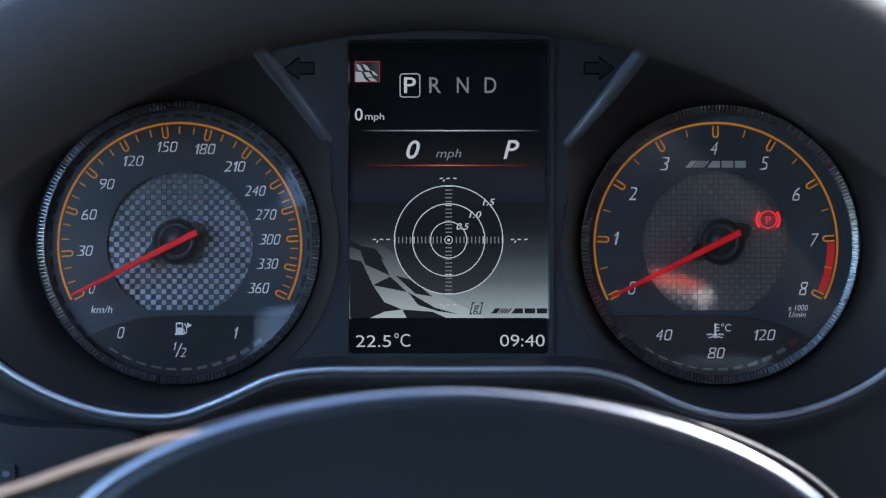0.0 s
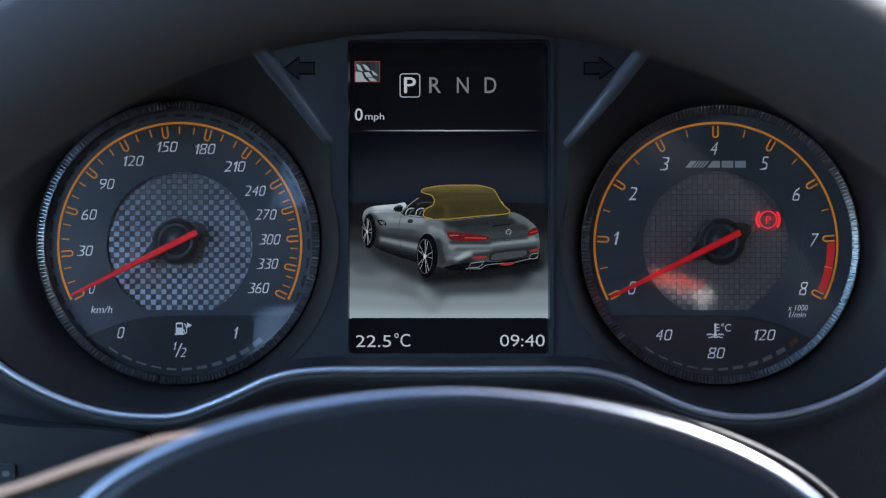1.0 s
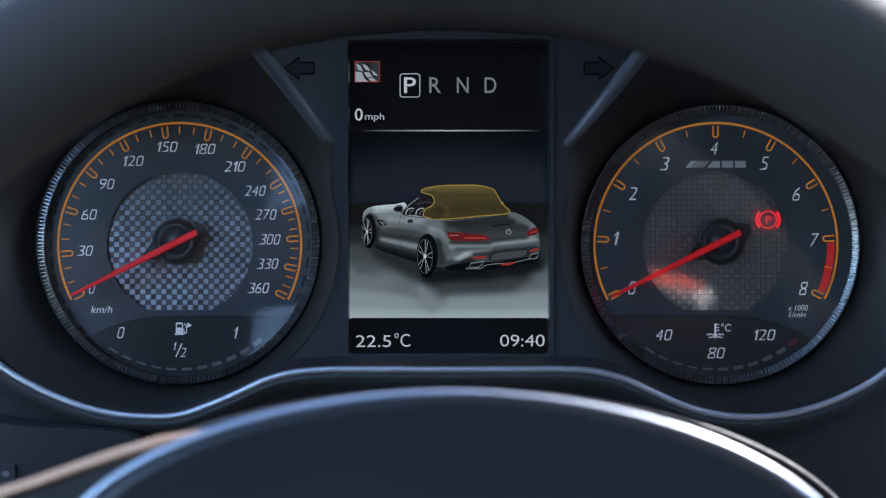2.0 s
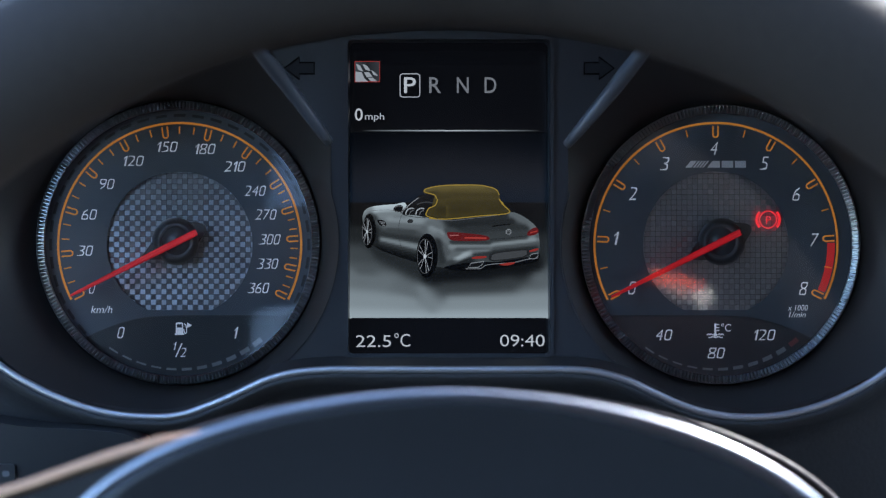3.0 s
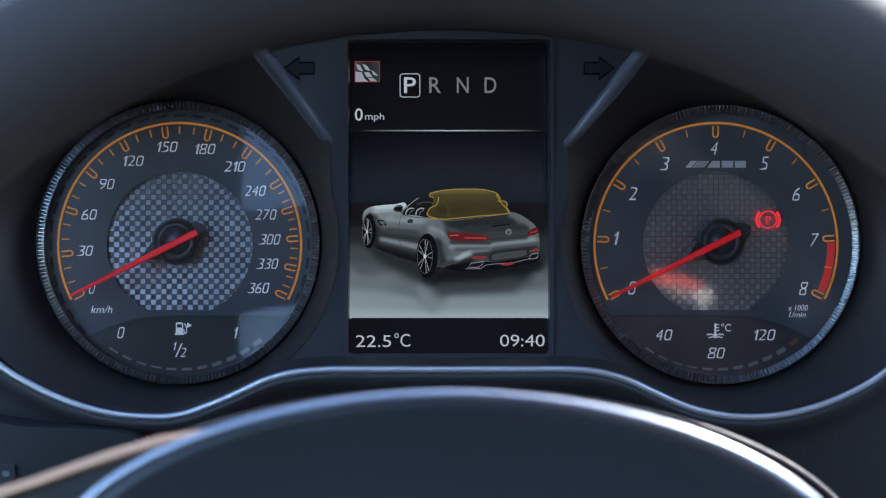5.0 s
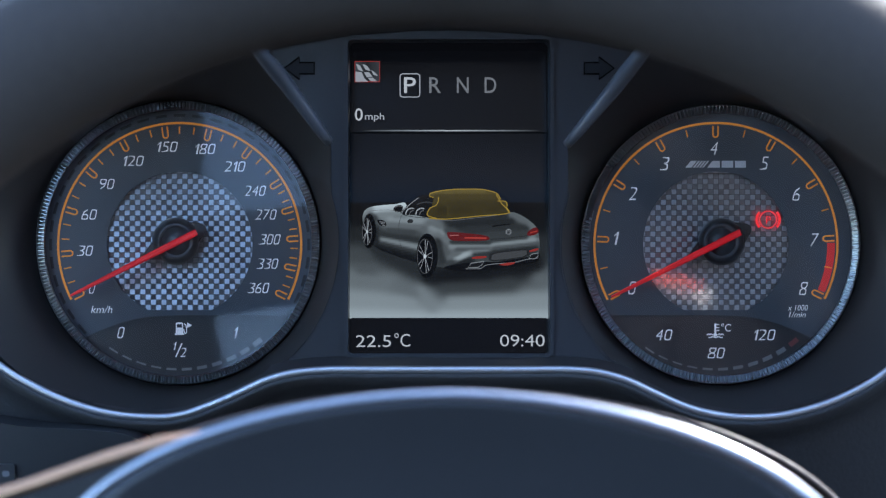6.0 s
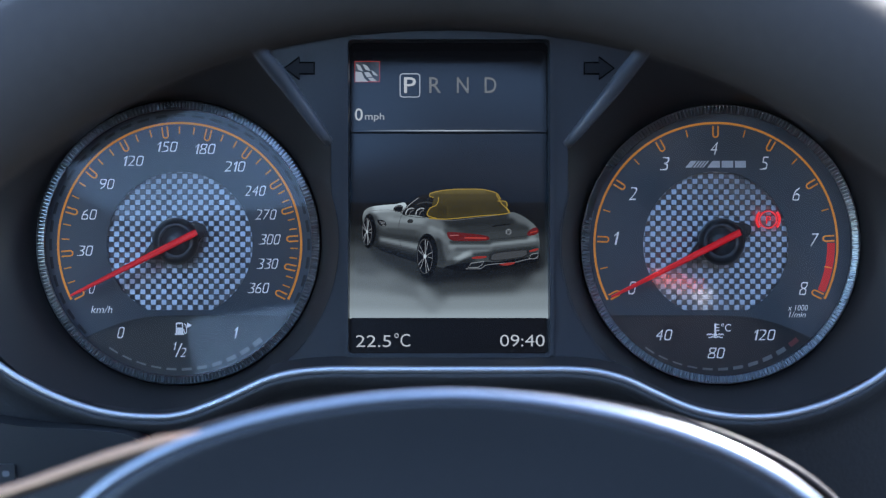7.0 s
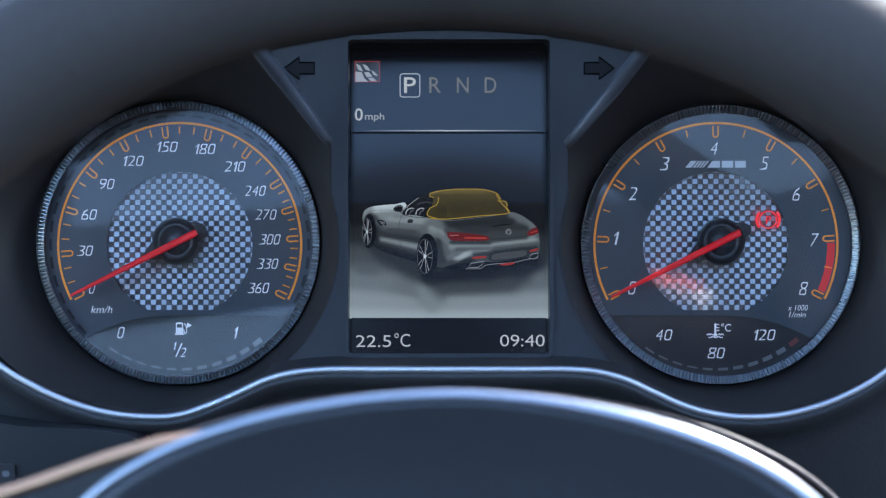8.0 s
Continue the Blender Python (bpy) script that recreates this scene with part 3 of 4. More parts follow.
def airbrush(name, pts, strokes, tint=(1.0, 1.0, 1.0), step=3.0, smooth=True, parent=None, power=1.6, core=5.0):
    """A sheet of the picture, its tone blended between a few lines (x, y, x, y, tone)."""
    bm = bmesh.new()
    q = spline(pts, 5) if smooth else pts
    bm.faces.new([bm.verts.new((x, 0, -y)) for x, y in q])
    for axis in (0, 2):
        lo, hi = min(v.co[axis] for v in bm.verts), max(v.co[axis] for v in bm.verts)
        no = Vector((1, 0, 0)) if axis == 0 else Vector((0, 0, 1))
        for k in range(1, int((hi - lo) / step)):
            bmesh.ops.bisect_plane(bm, geom=bm.verts[:] + bm.edges[:] + bm.faces[:], plane_co=no * (lo + k * step), plane_no=no)
    tone, d = bm.verts.layers.float_color.new("tone"), layer()
    seg = np.array(strokes, dtype=float)
    a, ab, val = seg[:, :2], seg[:, 2:4] - seg[:, :2], seg[:, 4] / 255
    long2 = np.maximum((ab ** 2).sum(1), 1e-6)
    for v in bm.verts:
        p = np.array((v.co.x, -v.co.z))
        t = np.clip(((p - a) * ab).sum(1) / long2, 0, 1)
        w = (((p - a - ab * t[:, None]) ** 2).sum(1) + core) ** -power
        g = float((w * val).sum() / w.sum()) ** 2.2
        v[tone] = (g * tint[0], g * tint[1], g * tint[2], 1)
        v.co = at(v.co.x, -v.co.z, d)
    bm.normal_update()
    for f in bm.faces:
        if f.normal.y > 0:
            f.normal_flip()
    return part(name, bm, TONE, parent or carpage)


TONE = tone_glow("picture_tones")
GREY = {}
def grey(v):
    """A flat grey of the picture, v of 255."""
    if v not in GREY:
        g = (v / 255) ** 2.2
        GREY[v] = glow("picture_grey", (g * 0.97, g, g * 1.0), 1)
    return GREY[v]


# the studio floor: dark under the far wall, pale in front, the car's soft shadow and mirror image in it
FLOOR = [(618, 360, 971, 360, 12), (618, 385, 640, 385, 18), (960, 385, 971, 385, 20), (618, 415, 640, 415, 40), (618, 450, 650, 452, 72), (618, 490, 690, 500, 112), (618, 530, 730, 535, 142), (618, 562, 971, 562, 166),
         (662, 442, 736, 478, 42), (756, 492, 860, 484, 20), (860, 484, 948, 470, 22), (790, 512, 900, 502, 62), (800, 535, 971, 535, 140), (955, 492, 971, 488, 100), (963, 440, 971, 440, 46), (640, 478, 656, 478, 84), (700, 505, 735, 520, 104), (745, 515, 765, 545, 126)]
airbrush("studio_floor", [(618, 359), (971, 359), (971, 563.5), (618, 563.5)], FLOOR, (0.90, 1.02, 1.02), 6.0, False, power=1.5, core=60.0)
FLANK = [(648, 375, 660, 368, 139), (660, 366, 714, 361, 205), (664, 371, 704, 368, 186), (672, 380, 708, 378, 130), (655, 381, 663, 386, 60), (690, 388, 752, 392, 144), (700, 384, 715, 384, 121), (686, 398, 742, 402, 107), (688, 408, 740, 412, 68),
         (676, 416, 738, 425, 50), (676, 424, 738, 438, 135), (672, 429, 738, 446, 60), (668, 434, 738, 453, 34), (668, 440, 738, 462, 18), (662, 408, 668, 430, 36), (740, 410, 750, 404, 97)]
REAR = [(752, 393, 776, 402, 105), (764, 402, 784, 414, 138), (776, 412, 792, 428, 112), (776, 428, 784, 462, 50), (788, 438, 792, 450, 88), (796, 391, 895, 382, 48), (800, 397, 905, 392, 42), (830, 405, 930, 404, 52), (904, 379, 936, 393, 101),
        (938, 396, 950, 408, 107), (800, 408, 790, 410, 70), (870, 414, 930, 411, 63), (800, 430, 868, 431, 50), (798, 435.5, 870, 435.5, 140), (870, 433, 953, 424, 145), (870, 427, 930, 421, 57), (810, 441, 880, 440, 79), (880, 439, 952, 431, 85)]
BUMPER = [(788, 470, 806, 461, 64), (806, 459, 832, 447, 170), (832, 446, 868, 442.5, 128), (795, 455, 812, 449, 104), (868, 446, 952, 438, 44), (840, 450, 868, 448, 50), (800, 472, 832, 460, 36), (952, 420, 954, 440, 84)]
airbrush("car_body", [(642, 392), (644, 375), (655, 367), (675, 363.5), (700, 361.5), (716, 359), (724, 370), (752, 384), (775, 388), (810, 387.5), (855, 382), (900, 375.5), (920, 380), (940, 393), (950, 404), (954, 420), (955, 436), (952, 452), (940, 462), (905, 467), (860, 474), (815, 477), (785, 474), (760, 470), (738, 465), (700, 453), (666, 439), (650, 420)],
         FLANK + REAR + BUMPER, (0.84, 0.94, 0.93), power=1.75, core=7.0)
DARKP = grey(22)
REDP, REDHI = glow("car_tail_red", (0.115, 0.009, 0.009), 1), glow("car_tail_bright", (0.36, 0.04, 0.028), 1)
# cabin: screen frame, seats, mirror
paint("cabin_opening", [(711, 379), (728, 363), (745, 350), (758, 345), (772, 348), (778, 356), (775, 370), (760, 385), (735, 381)], DARKP, steps=3)
for x in (724, 742):
    stroke("seat", [(x - 6, 380), (x - 4, 373), (x + 3, 369), (x + 9, 370)], 2.2, grey(150))
    stroke("seat", [(x, 381), (x + 3, 375), (x + 8, 373)], 1.6, grey(96))
stroke("dash_line", [(738, 362), (752, 358), (768, 360)], 2.0, grey(60))
stroke("screen_pillar", [(709, 377), (722, 365), (738, 352), (754, 345)], 3.0, grey(46))
stroke("screen_pillar", [(710, 376), (724, 363), (741, 350)], 1.0, grey(150))
stroke("header_bow", [(738, 350), (750, 346), (766, 347)], 2.6, grey(20))
paint("mirror", [(696, 371), (700, 365), (708, 363), (713, 366), (711, 373), (703, 376)], grey(14), steps=3)
stroke("mirror_light", [(699, 367), (706, 364.5), (711, 366)], 1.1, grey(120))
stroke("door_line", [(713, 380), (730, 384), (754, 386)], 1.0, grey(52))
stroke("door_gap", [(711, 380), (706, 400), (708, 430), (714, 450)], 0.7, grey(58))
paint("door_handle", [(721, 391), (726, 388), (731, 390), (730, 394), (723, 395)], grey(48), steps=3)
paint("side_vent", [(668, 389.5), (680, 391), (684, 399), (677, 400.5), (671, 397)], grey(14), steps=3)
for y in (393, 396, 399):
    stroke("vent_fin", [(672 + (y - 393) * 0.7, y), (681, y + 0.8)], 0.9, grey(150))
stroke("fender_line", [(646, 378), (660, 373), (690, 372), (706, 376)], 0.8, grey(112))
stroke("deck_edge", [(764, 389.5), (800, 390.5), (850, 385), (898, 378.5)], 0.9, grey(98))
stroke("boot_line", [(868, 424), (905, 421), (934, 417)], 0.8, grey(40))
# lamps and details of the tail
paint("tail_lamp", [(791, 413), (800, 411), (825, 413), (855, 416.5), (866, 421), (860, 426), (822, 427), (798, 425)], REDP, steps=3)
paint("tail_lamp", [(933, 413), (940, 406), (950, 403), (953, 411), (946, 416), (935, 417.5)], REDP, steps=3)
stroke("lamp_bar", [(822, 421), (845, 421.5), (861, 422)], 3.0, REDHI)
stroke("lamp_bar", [(796, 417), (812, 416.5)], 2.0, glow("car_tail_pale", (0.32, 0.11, 0.10), 1))
stroke("lamp_bar", [(938, 412.5), (951, 409)], 2.0, REDHI)
stroke("lamp_edge", [(795, 428), (822, 430), (862, 429)], 1.2, grey(56))
stroke("boot_slot", [(871, 401), (888, 398.5), (903, 397)], 2.0, grey(14))
stroke("boot_badge", disc(900, 410.5, 4.4, 4.2, 14), 1.1, grey(150), True)
stroke("boot_badge", [(896.5, 413), (900, 408), (903.5, 413)], 0.9, grey(120), smooth=False)
paint("plate_recess", [(865, 456), (874, 447), (928, 441), (938, 444), (930, 456), (874, 463)], grey(40), steps=3)
paint("rear_panel", [(870, 456), (878, 449), (926, 443.5), (932, 446), (926, 454), (876, 460.5)], grey(70), steps=3)
paint("diffuser", [(786, 473), (822, 466), (856, 464), (884, 463), (935, 455), (954, 448), (952, 462), (930, 468), (890, 474), (850, 479), (806, 479)], grey(10), steps=3)
stroke("diffuser_line", [(824, 476), (850, 475.5), (859, 470), (876, 467.5), (910, 464.5), (934, 459), (952, 457)], 1.3, grey(118))
for pts in ([(828, 473.5), (834, 466), (857, 463), (853, 469), (846, 473.5)], [(936, 458), (940, 450.5), (952, 448), (952, 454), (946, 458.5)]):
    paint("exhaust", pts, grey(26), False)
    stroke("exhaust_frame", pts, 1.2, grey(140), True, False)
for pts in ([(834, 457), (843, 454), (861, 453.5), (858, 457), (840, 458.5)], [(936, 445), (944, 441), (953, 440), (951, 443.5), (941, 446)], [(884, 469), (893, 466), (911, 464.5), (908, 468), (895, 470.3)]):
    paint("reflector", pts, glow("car_reflector", (0.26, 0.025, 0.018), 1), steps=3)
SPOKE = grey(150)
for cx0, cy0, rx, ry in ((753, 454, 17.5, 37), (650.5, 410.5, 11, 28.5)):
    paint("wheel_arch", disc(cx0 + 3, cy0 - 2, rx * 1.08, ry * 1.04, 20), grey(12), steps=2)
    paint("tyre", disc(cx0 + 2, cy0 + 1, rx, ry, 20), grey(6), steps=2)
    stroke("rim_edge", disc(cx0 - 1, cy0, rx * 0.76, ry * 0.82, 20), 0.9, grey(84), True)
    for k in range(10):
        a = 2 * math.pi * (k + (0.22 if k % 2 else -0.22)) / 10 + 0.25
        stroke("rim_spoke", [(cx0 - 1 + 1.2 * math.cos(a), cy0 + 2 * math.sin(a)), (cx0 - 1 + rx * 0.74 * math.cos(a), cy0 + ry * 0.80 * math.sin(a))], 0.95, SPOKE, smooth=False)
    paint("rim_hub", disc(cx0 - 1, cy0, rx * 0.13, ry * 0.11, 10), grey(200), steps=2)

# the soft top of the picture: five flat pieces that slide over one another as it folds
AMBER = (0.92, 0.70, 0.17)
EDGE = glow("roof_outline", (0.34, 0.22, 0.028), 1)


def roof_piece(name, edge, close, strokes):
    """A sheet with an amber line along the edge that shows."""
    p = airbrush(name, edge + close, strokes, AMBER, 4.0, False, power=1.6, core=8.0)
    part("roof_outline", ribbon(edge, 1.7, layer(), 0.000004), EDGE, p)
    return p


rear_fold = roof_piece("rear_fold", spline([(874, 357), (887, 357), (891, 363), (890, 370), (896, 378)], 5, False), [(872, 378)], [(880, 360, 890, 362, 74), (880, 376, 892, 376, 50)])
rear_roof = roof_piece("rear_roof", spline([(760, 387), (780, 388), (800, 387.5), (850, 382.5), (901, 377), (889, 361), (879, 344)], 5, False), [(770, 344)],
                       [(770, 350, 880, 348, 74), (790, 362, 880, 360, 62), (785, 374, 890, 370, 58), (800, 384, 895, 375, 66), (790, 366, 792, 378, 80), (840, 372, 860, 371, 70)])
side_roof = roof_piece("side_roof", spline([(769, 350), (768, 359), (764, 365), (755, 369), (750, 376), (750, 383), (766, 388)], 5, False), [(784, 387), (784, 350)],
                       [(768, 360, 755, 380, 66), (772, 356, 782, 358, 72), (772, 372, 782, 372, 54), (758, 384, 784, 385, 62)])
front_roof = roof_piece("front_roof", spline([(810, 328), (790, 328.5), (768, 330.5), (749, 335), (746, 340), (754, 343), (764, 346), (768, 353)], 5, False), [(790, 352), (810, 350)],
                        [(750, 336, 810, 330, 104), (752, 341, 770, 340, 62), (772, 338, 810, 335, 92), (768, 350, 810, 350, 66), (776, 344, 810, 342, 70)])
middle_roof = roof_piece("middle_roof", spline([(796, 328.2), (840, 328), (860, 331), (874, 336), (880, 346)], 5, False), [(881, 352), (796, 352)],
                         [(800, 330, 850, 330, 106), (860, 333, 876, 339, 84), (800, 337, 862, 338, 88), (800, 343, 874, 345, 66), (800, 350, 878, 350, 70)])
# page with the acceleration meter
dP = dG
gpage = part("meter_page", slab(grid_outline([(SX0 + 1, 233), (SX1 - 1, 233), (SX1 - 1, 564), (SX0 + 1, 564)], dP), 0.0002), glow("meter_picture", (0, 0, 0), 1, GROUNDP, "Z", (zs(563), zs(235)), 0.07), display, "lit page with a round acceleration meter")
g1, g2 = dP - 0.00005, dP - 0.0001
part("dark_band", slab(grid_outline([(SX0 + 1, 233), (SX1 - 1, 233), (SX1 - 1, 296), (SX0 + 1, 296)], g1), 0.00003), SCREEN, gpage)
CHK = glow("flag_black", (0.012, 0.014, 0.015), 1)
CHW = glow("flag_pale", (0, 0, 0), 1, [(0, (0.42, 0.45, 0.44)), (0.5, (0.16, 0.18, 0.18)), (1, (0.03, 0.035, 0.04))], "Z", (zs(563), zs(430)))
flag = part("flag", slab(grid_outline(spline([(619, 422), (640, 432), (670, 430), (720, 470), (770, 515), (860, 563)], 5, False) + [(619, 563)], g1), 0.00003), CHW, gpage, "waving chequered flag picture")
for q in ([(619, 423), (640, 436), (664, 440), (680, 460), (650, 447), (619, 437)], [(619, 458), (640, 463), (660, 505), (619, 503)], [(619, 503), (660, 505), (680, 535), (712, 548), (680, 552), (655, 563), (619, 563)], [(636, 438), (646, 468), (690, 488), (670, 450)], [(690, 490), (660, 505), (720, 517), (700, 498)], [(700, 488), (735, 520), (765, 525), (730, 496)], [(722, 517), (740, 540), (775, 551), (810, 556), (770, 545)], [(712, 548), (765, 552), (790, 563), (720, 563)]):
    part("flag_check", slab(grid_outline(q, g2), 0.00003), CHK, flag)
part("meter_disc", slab(grid_outline(disc(794, 425, 95, n=72), g2 - 0.00004), 0.00003), glow("meter_dark", (0, 0, 0), 1, [(0, (0.03, 0.034, 0.035)), (0.5, (0.008, 0.009, 0.011)), (1, (0.004, 0.005, 0.008))], "Z", (zs(520), zs(330))), gpage)
dM = g2 - 0.0001
MET = glow("meter_line", (0.5, 0.52, 0.52), 1)
for r in (32, 64, 96):
    part("meter_ring", ring_slab(794, 425, r - 0.9, r + 0.9, 52, 414 - 10, dM, 0.00003, 72) if r < 40 else ring_slab(794, 425, r - 0.9, r + 0.9, 38 if r > 90 else 40, 412, dM, 0.00003, 90), MET, gpage)
part("meter_centre", ring_slab(794, 425, 6, 7.5, 0, 360, dM, 0.00003, 24), MET, gpage)
part("meter_dot", slab(grid_outline(disc(794, 425, 2.6, n=14), dM), 0.00003), TXT, gpage)
for k in range(-14, 15):
    if abs(k) < 2:
        continue
    o = k * 6.8
    m_ = MET if k % 14 == 0 or abs(abs(o) - 64) < 3 else TXTDIM
    part("meter_tick", ribbon([(794 + o, 419), (794 + o, 431)], 2.0, dM, 0.00003), m_, gpage)
    part("meter_tick", ribbon([(788, 425 + o), (800, 425 + o)], 2.0, dM, 0.00003), m_, gpage)
for text, x, y in (("1.5", 865, 358), ("1.0", 841, 380), ("0.5", 819, 401)):
    part("meter_number", lettering(text, x, y, 22, 12, dM, 0.25, 0.01), TXT, gpage)
for x, y in ((793, 317), (793, 541), (675, 425), (919, 425)):
    for dx in (-12, 0, 12):
        part("blank_value", ribbon([(x + dx - 3, y - 1), (x + dx + 3, y - 1)], 2.0, dM, 0.00003), TXT, gpage)
    part("blank_value", slab(grid_outline([(x - 8, y + 1), (x - 5, y + 1), (x - 7, y + 5), (x - 9, y + 5)], dM), 0.00003), TXT, gpage)
part("unit_writing", lettering("[g]", 843, 546, 25, 22, dM, 0.25, 0.005), glow("unit_dark", (0.03, 0.03, 0.03), 1), gpage)
maker_mark(gpage, 869, 968, 546, 555, dM, CHK)
part("page_digit", lettering("0", 731, 265, 24, 33, dM, 0.25, 0.01), TXT, gpage)
part("page_unit", lettering("mph", 794, 274, 45, 20, dM, 0.25, 0.0), TXTDIM, gpage)
part("page_letter", lettering("P", 905, 265, 28, 33, dM, 0.25, 0.01), TXT, gpage)
REDLINEG = glow("red_line_glow", (0, 0, 0), 1, [(0, (0.0, 0.0, 0.0)), (0.3, (0.2, 0.02, 0.01)), (0.5, (0.5, 0.12, 0.08)), (0.7, (0.2, 0.02, 0.01)), (1, (0, 0, 0))], "X", (xs_(640), xs_(945)))
part("red_line", ribbon([(640, 293), (945, 293)], 2.2, dM, 0.00003), REDLINEG, gpage)

LEAN[0] = 0.0

# ---- cluster housing ----
housing = thing("cluster_housing", at(794, 700, 0.01), "dark slate instrument housing with two round tunnels and chrome trim", "instrument housing")
# centre panel: between the two tunnels, with a hole for the display
def panel_outline():
    left = [(315.5 + 284 * math.cos(radians(a)), 430 - 284 * math.sin(radians(a))) for a in np.linspace(-47, 18, 30)]
    right = [(1275 - 281 * math.cos(radians(a)), 433 - 281 * math.sin(radians(a))) for a in np.linspace(18, -47, 30)]
    top = [(430 + (1160 - 430) * t, 70 - 16 * (1 - (2 * t - 1) ** 2) ) for t in np.linspace(0.0, 1.0, 15)]
    return left, top, right


left, top, right = panel_outline()
pb = bmesh.new()
outer = [(x, y) for x, y in left] + [(585, 250), (440, 72), *top[1:-1], (1158, 72), (1005, 254)] + right + [(1090, 640), (1060, 660), (530, 660), (500, 640)]
ov = [pb.verts.new(at(x, y, -0.0198)) for x, y in outer]
iv = [pb.verts.new(at(x, y, -0.0198)) for x, y in rounded(SX0 - 1, 69, SX1 + 1, 629, 10)]
edges = [pb.edges.new((a, b)) for loop in (ov, iv) for a, b in zip(loop, loop[1:] + loop[:1])]
bmesh.ops.triangle_fill(pb, use_beauty=True, edges=edges)
got = bmesh.ops.extrude_face_region(pb, geom=pb.faces[:])
for g in got["geom"]:
    if isinstance(g, bmesh.types.BMVert):
        g.co.y += 0.012
bmesh.ops.recalc_face_normals(pb, faces=pb.faces)
part("centre_panel", pb, PLATE, housing, "flat slate plastic panel round the display")
part("display_frame", ribbon(rounded(SX0 - 5, 66, SX1 + 5, 631, 13), 7, -0.0212, 0.006, closed=True), PLATE, housing)


# the fins' line: its distance from the gauge's middle and the bearing of its nearest point
FIN_FAR, FIN_TURN = 319.0, 37.8


def tunnel(ring_c, ring_r, flip):
    """The bowl round a gauge: narrow beside the display, wide and deep towards the outside."""
    cx, cy = ring_c
    bm, cols = bmesh.new(), []
    for i in range(144):
        a = 2 * math.pi * i / 144
        deg = math.degrees(a) if not flip else 180 - math.degrees(a)
        deg = (deg + 180) % 360 - 180
        ca, sa = math.cos(a), math.sin(a)
        wide = 1 / math.sqrt((ca / 402) ** 2 + (sa / 322) ** 2)
        if deg > 74 or deg < -66:
            k = 1.0
        elif deg > 20:       # up to the slanted fin
            k = 0.0
        else:
            k = min(1, max(0, (-48 - deg) / 18))
        k = k * k * (3 - 2 * k)
        beside = 284.0
        if 18 < deg <= 74:   # straight up beside the display, then along the fin's line
            beside = min(269.8 / math.cos(radians(deg)), FIN_FAR / math.cos(radians(deg - FIN_TURN)))
            if deg > 40:
                beside = FIN_FAR / math.cos(radians(deg - FIN_TURN))
        r1 = beside * (1 - k) + wide * k
        if deg > 74:
            g = min(1, (deg - 74) / 26)
            r1 = (FIN_FAR / math.cos(radians(74 - FIN_TURN))) * (1 - g) + wide * g
        lift = min(1, max(0, (deg - 40) / 50)) if deg > 0 else k
        if deg < -66 or deg > 90:
            lift = 1
        d1 = -0.0203 - 0.0110 * lift
        col = []
        for t in (0, 0.04, 0.12, 0.3, 0.55, 0.8, 1.0):
            r = ring_r + 0.6 + (r1 - ring_r - 0.6) * t
            e = -0.002 + (d1 + 0.002) * t ** 0.8
            col.append(bm.verts.new(at(cx + r * ca, cy - r * sa, e)))
        cols.append(col)
    for p, q in zip(cols, cols[1:] + cols[:1]):
        for k in range(6):
            bm.faces.new((p[k], q[k], q[k + 1], p[k + 1]))
    bm.normal_update()
    for f in bm.faces:
        if f.normal.y > 0:
            f.normal_flip()
    return bm


part("tunnel", tunnel((315.5, 430), 251, False), TUNNEL, housing, "black dished gauge tunnel", smooth=True)
part("tunnel", tunnel((1275, 433), 247, True), TUNNEL, housing, "black dished gauge tunnel", smooth=True)
# slanted fins over the tunnels
for pts in (((437, 66), (470, 104), (515, 160), (582, 252)), ((1163, 66), (1128, 104), (1080, 165), (1004, 256))):
    line = spline(pts, 5, False)
    path = [at(x, y, -0.085 + 0.040 * i / (len(line) - 1)) for i, (x, y) in enumerate(line)]
    part("fin", sweep(path, [0.0015 + 0.0010 * math.sin(math.pi * i / (len(path) - 1)) for i in range(len(path))], 10), SATIN, housing, "slanted satin fin", smooth=True)
ARROW = surface("smoked_arrow", (0.019, 0.020, 0.024), 0.6, grain=3000, bump=0.05, spec=0.2)
ARROWEDGE = surface("black_arrow_edge", (0.003, 0.003, 0.004), 0.8, grain=3000, bump=0.05, spec=0.1)
# turn signal arrows laid on the panel, a recess's shade put into black outlines
for x, s in ((530, -1), (1060, 1)):
    q = [(x - s * 26, 111), (x - s * 0, 111), (x - s * 0, 101), (x + s * 27, 121), (x + s * 0, 141), (x - s * 0, 131), (x - s * 26, 131)]
    part("turn_arrow", slab(grid_outline(q, -0.0202), 0.0005), ARROW, housing, "unlit black turn signal arrow")
    part("arrow_outline", ribbon(q, 3.4, -0.0204, 0.0003, closed=True), ARROWEDGE, housing)
# lower ledge and chrome trim
low = spline([(-160, 480), (-60, 596), (0, 648), (60, 684), (120, 711), (180, 729), (250, 738), (320, 735), (400, 706), (480, 670), (560, 656), (680, 655), (794, 655), (900, 655), (1030, 656), (1100, 670), (1150, 692), (1200, 715), (1250, 731), (1310, 739), (1380, 736), (1450, 719), (1510, 694), (1560, 664), (1620, 615), (1720, 510)], 6, False)
part("chrome_trim", sweep([at(x, y, -0.034) for x, y in low], 0.00135, 14, 0.9), CHROME, housing, "satin chrome trim strip", smooth=True)
lb = bmesh.new()
rows = []
for x, y in low:
    rows.append([lb.verts.new(at(x, y - 4, -0.0335)), lb.verts.new(at(x, y - 12, -0.029)), lb.verts.new(at(x, y - 24, -0.0195) if 470 < x < 1120 else at(x, y - 14, -0.028))])
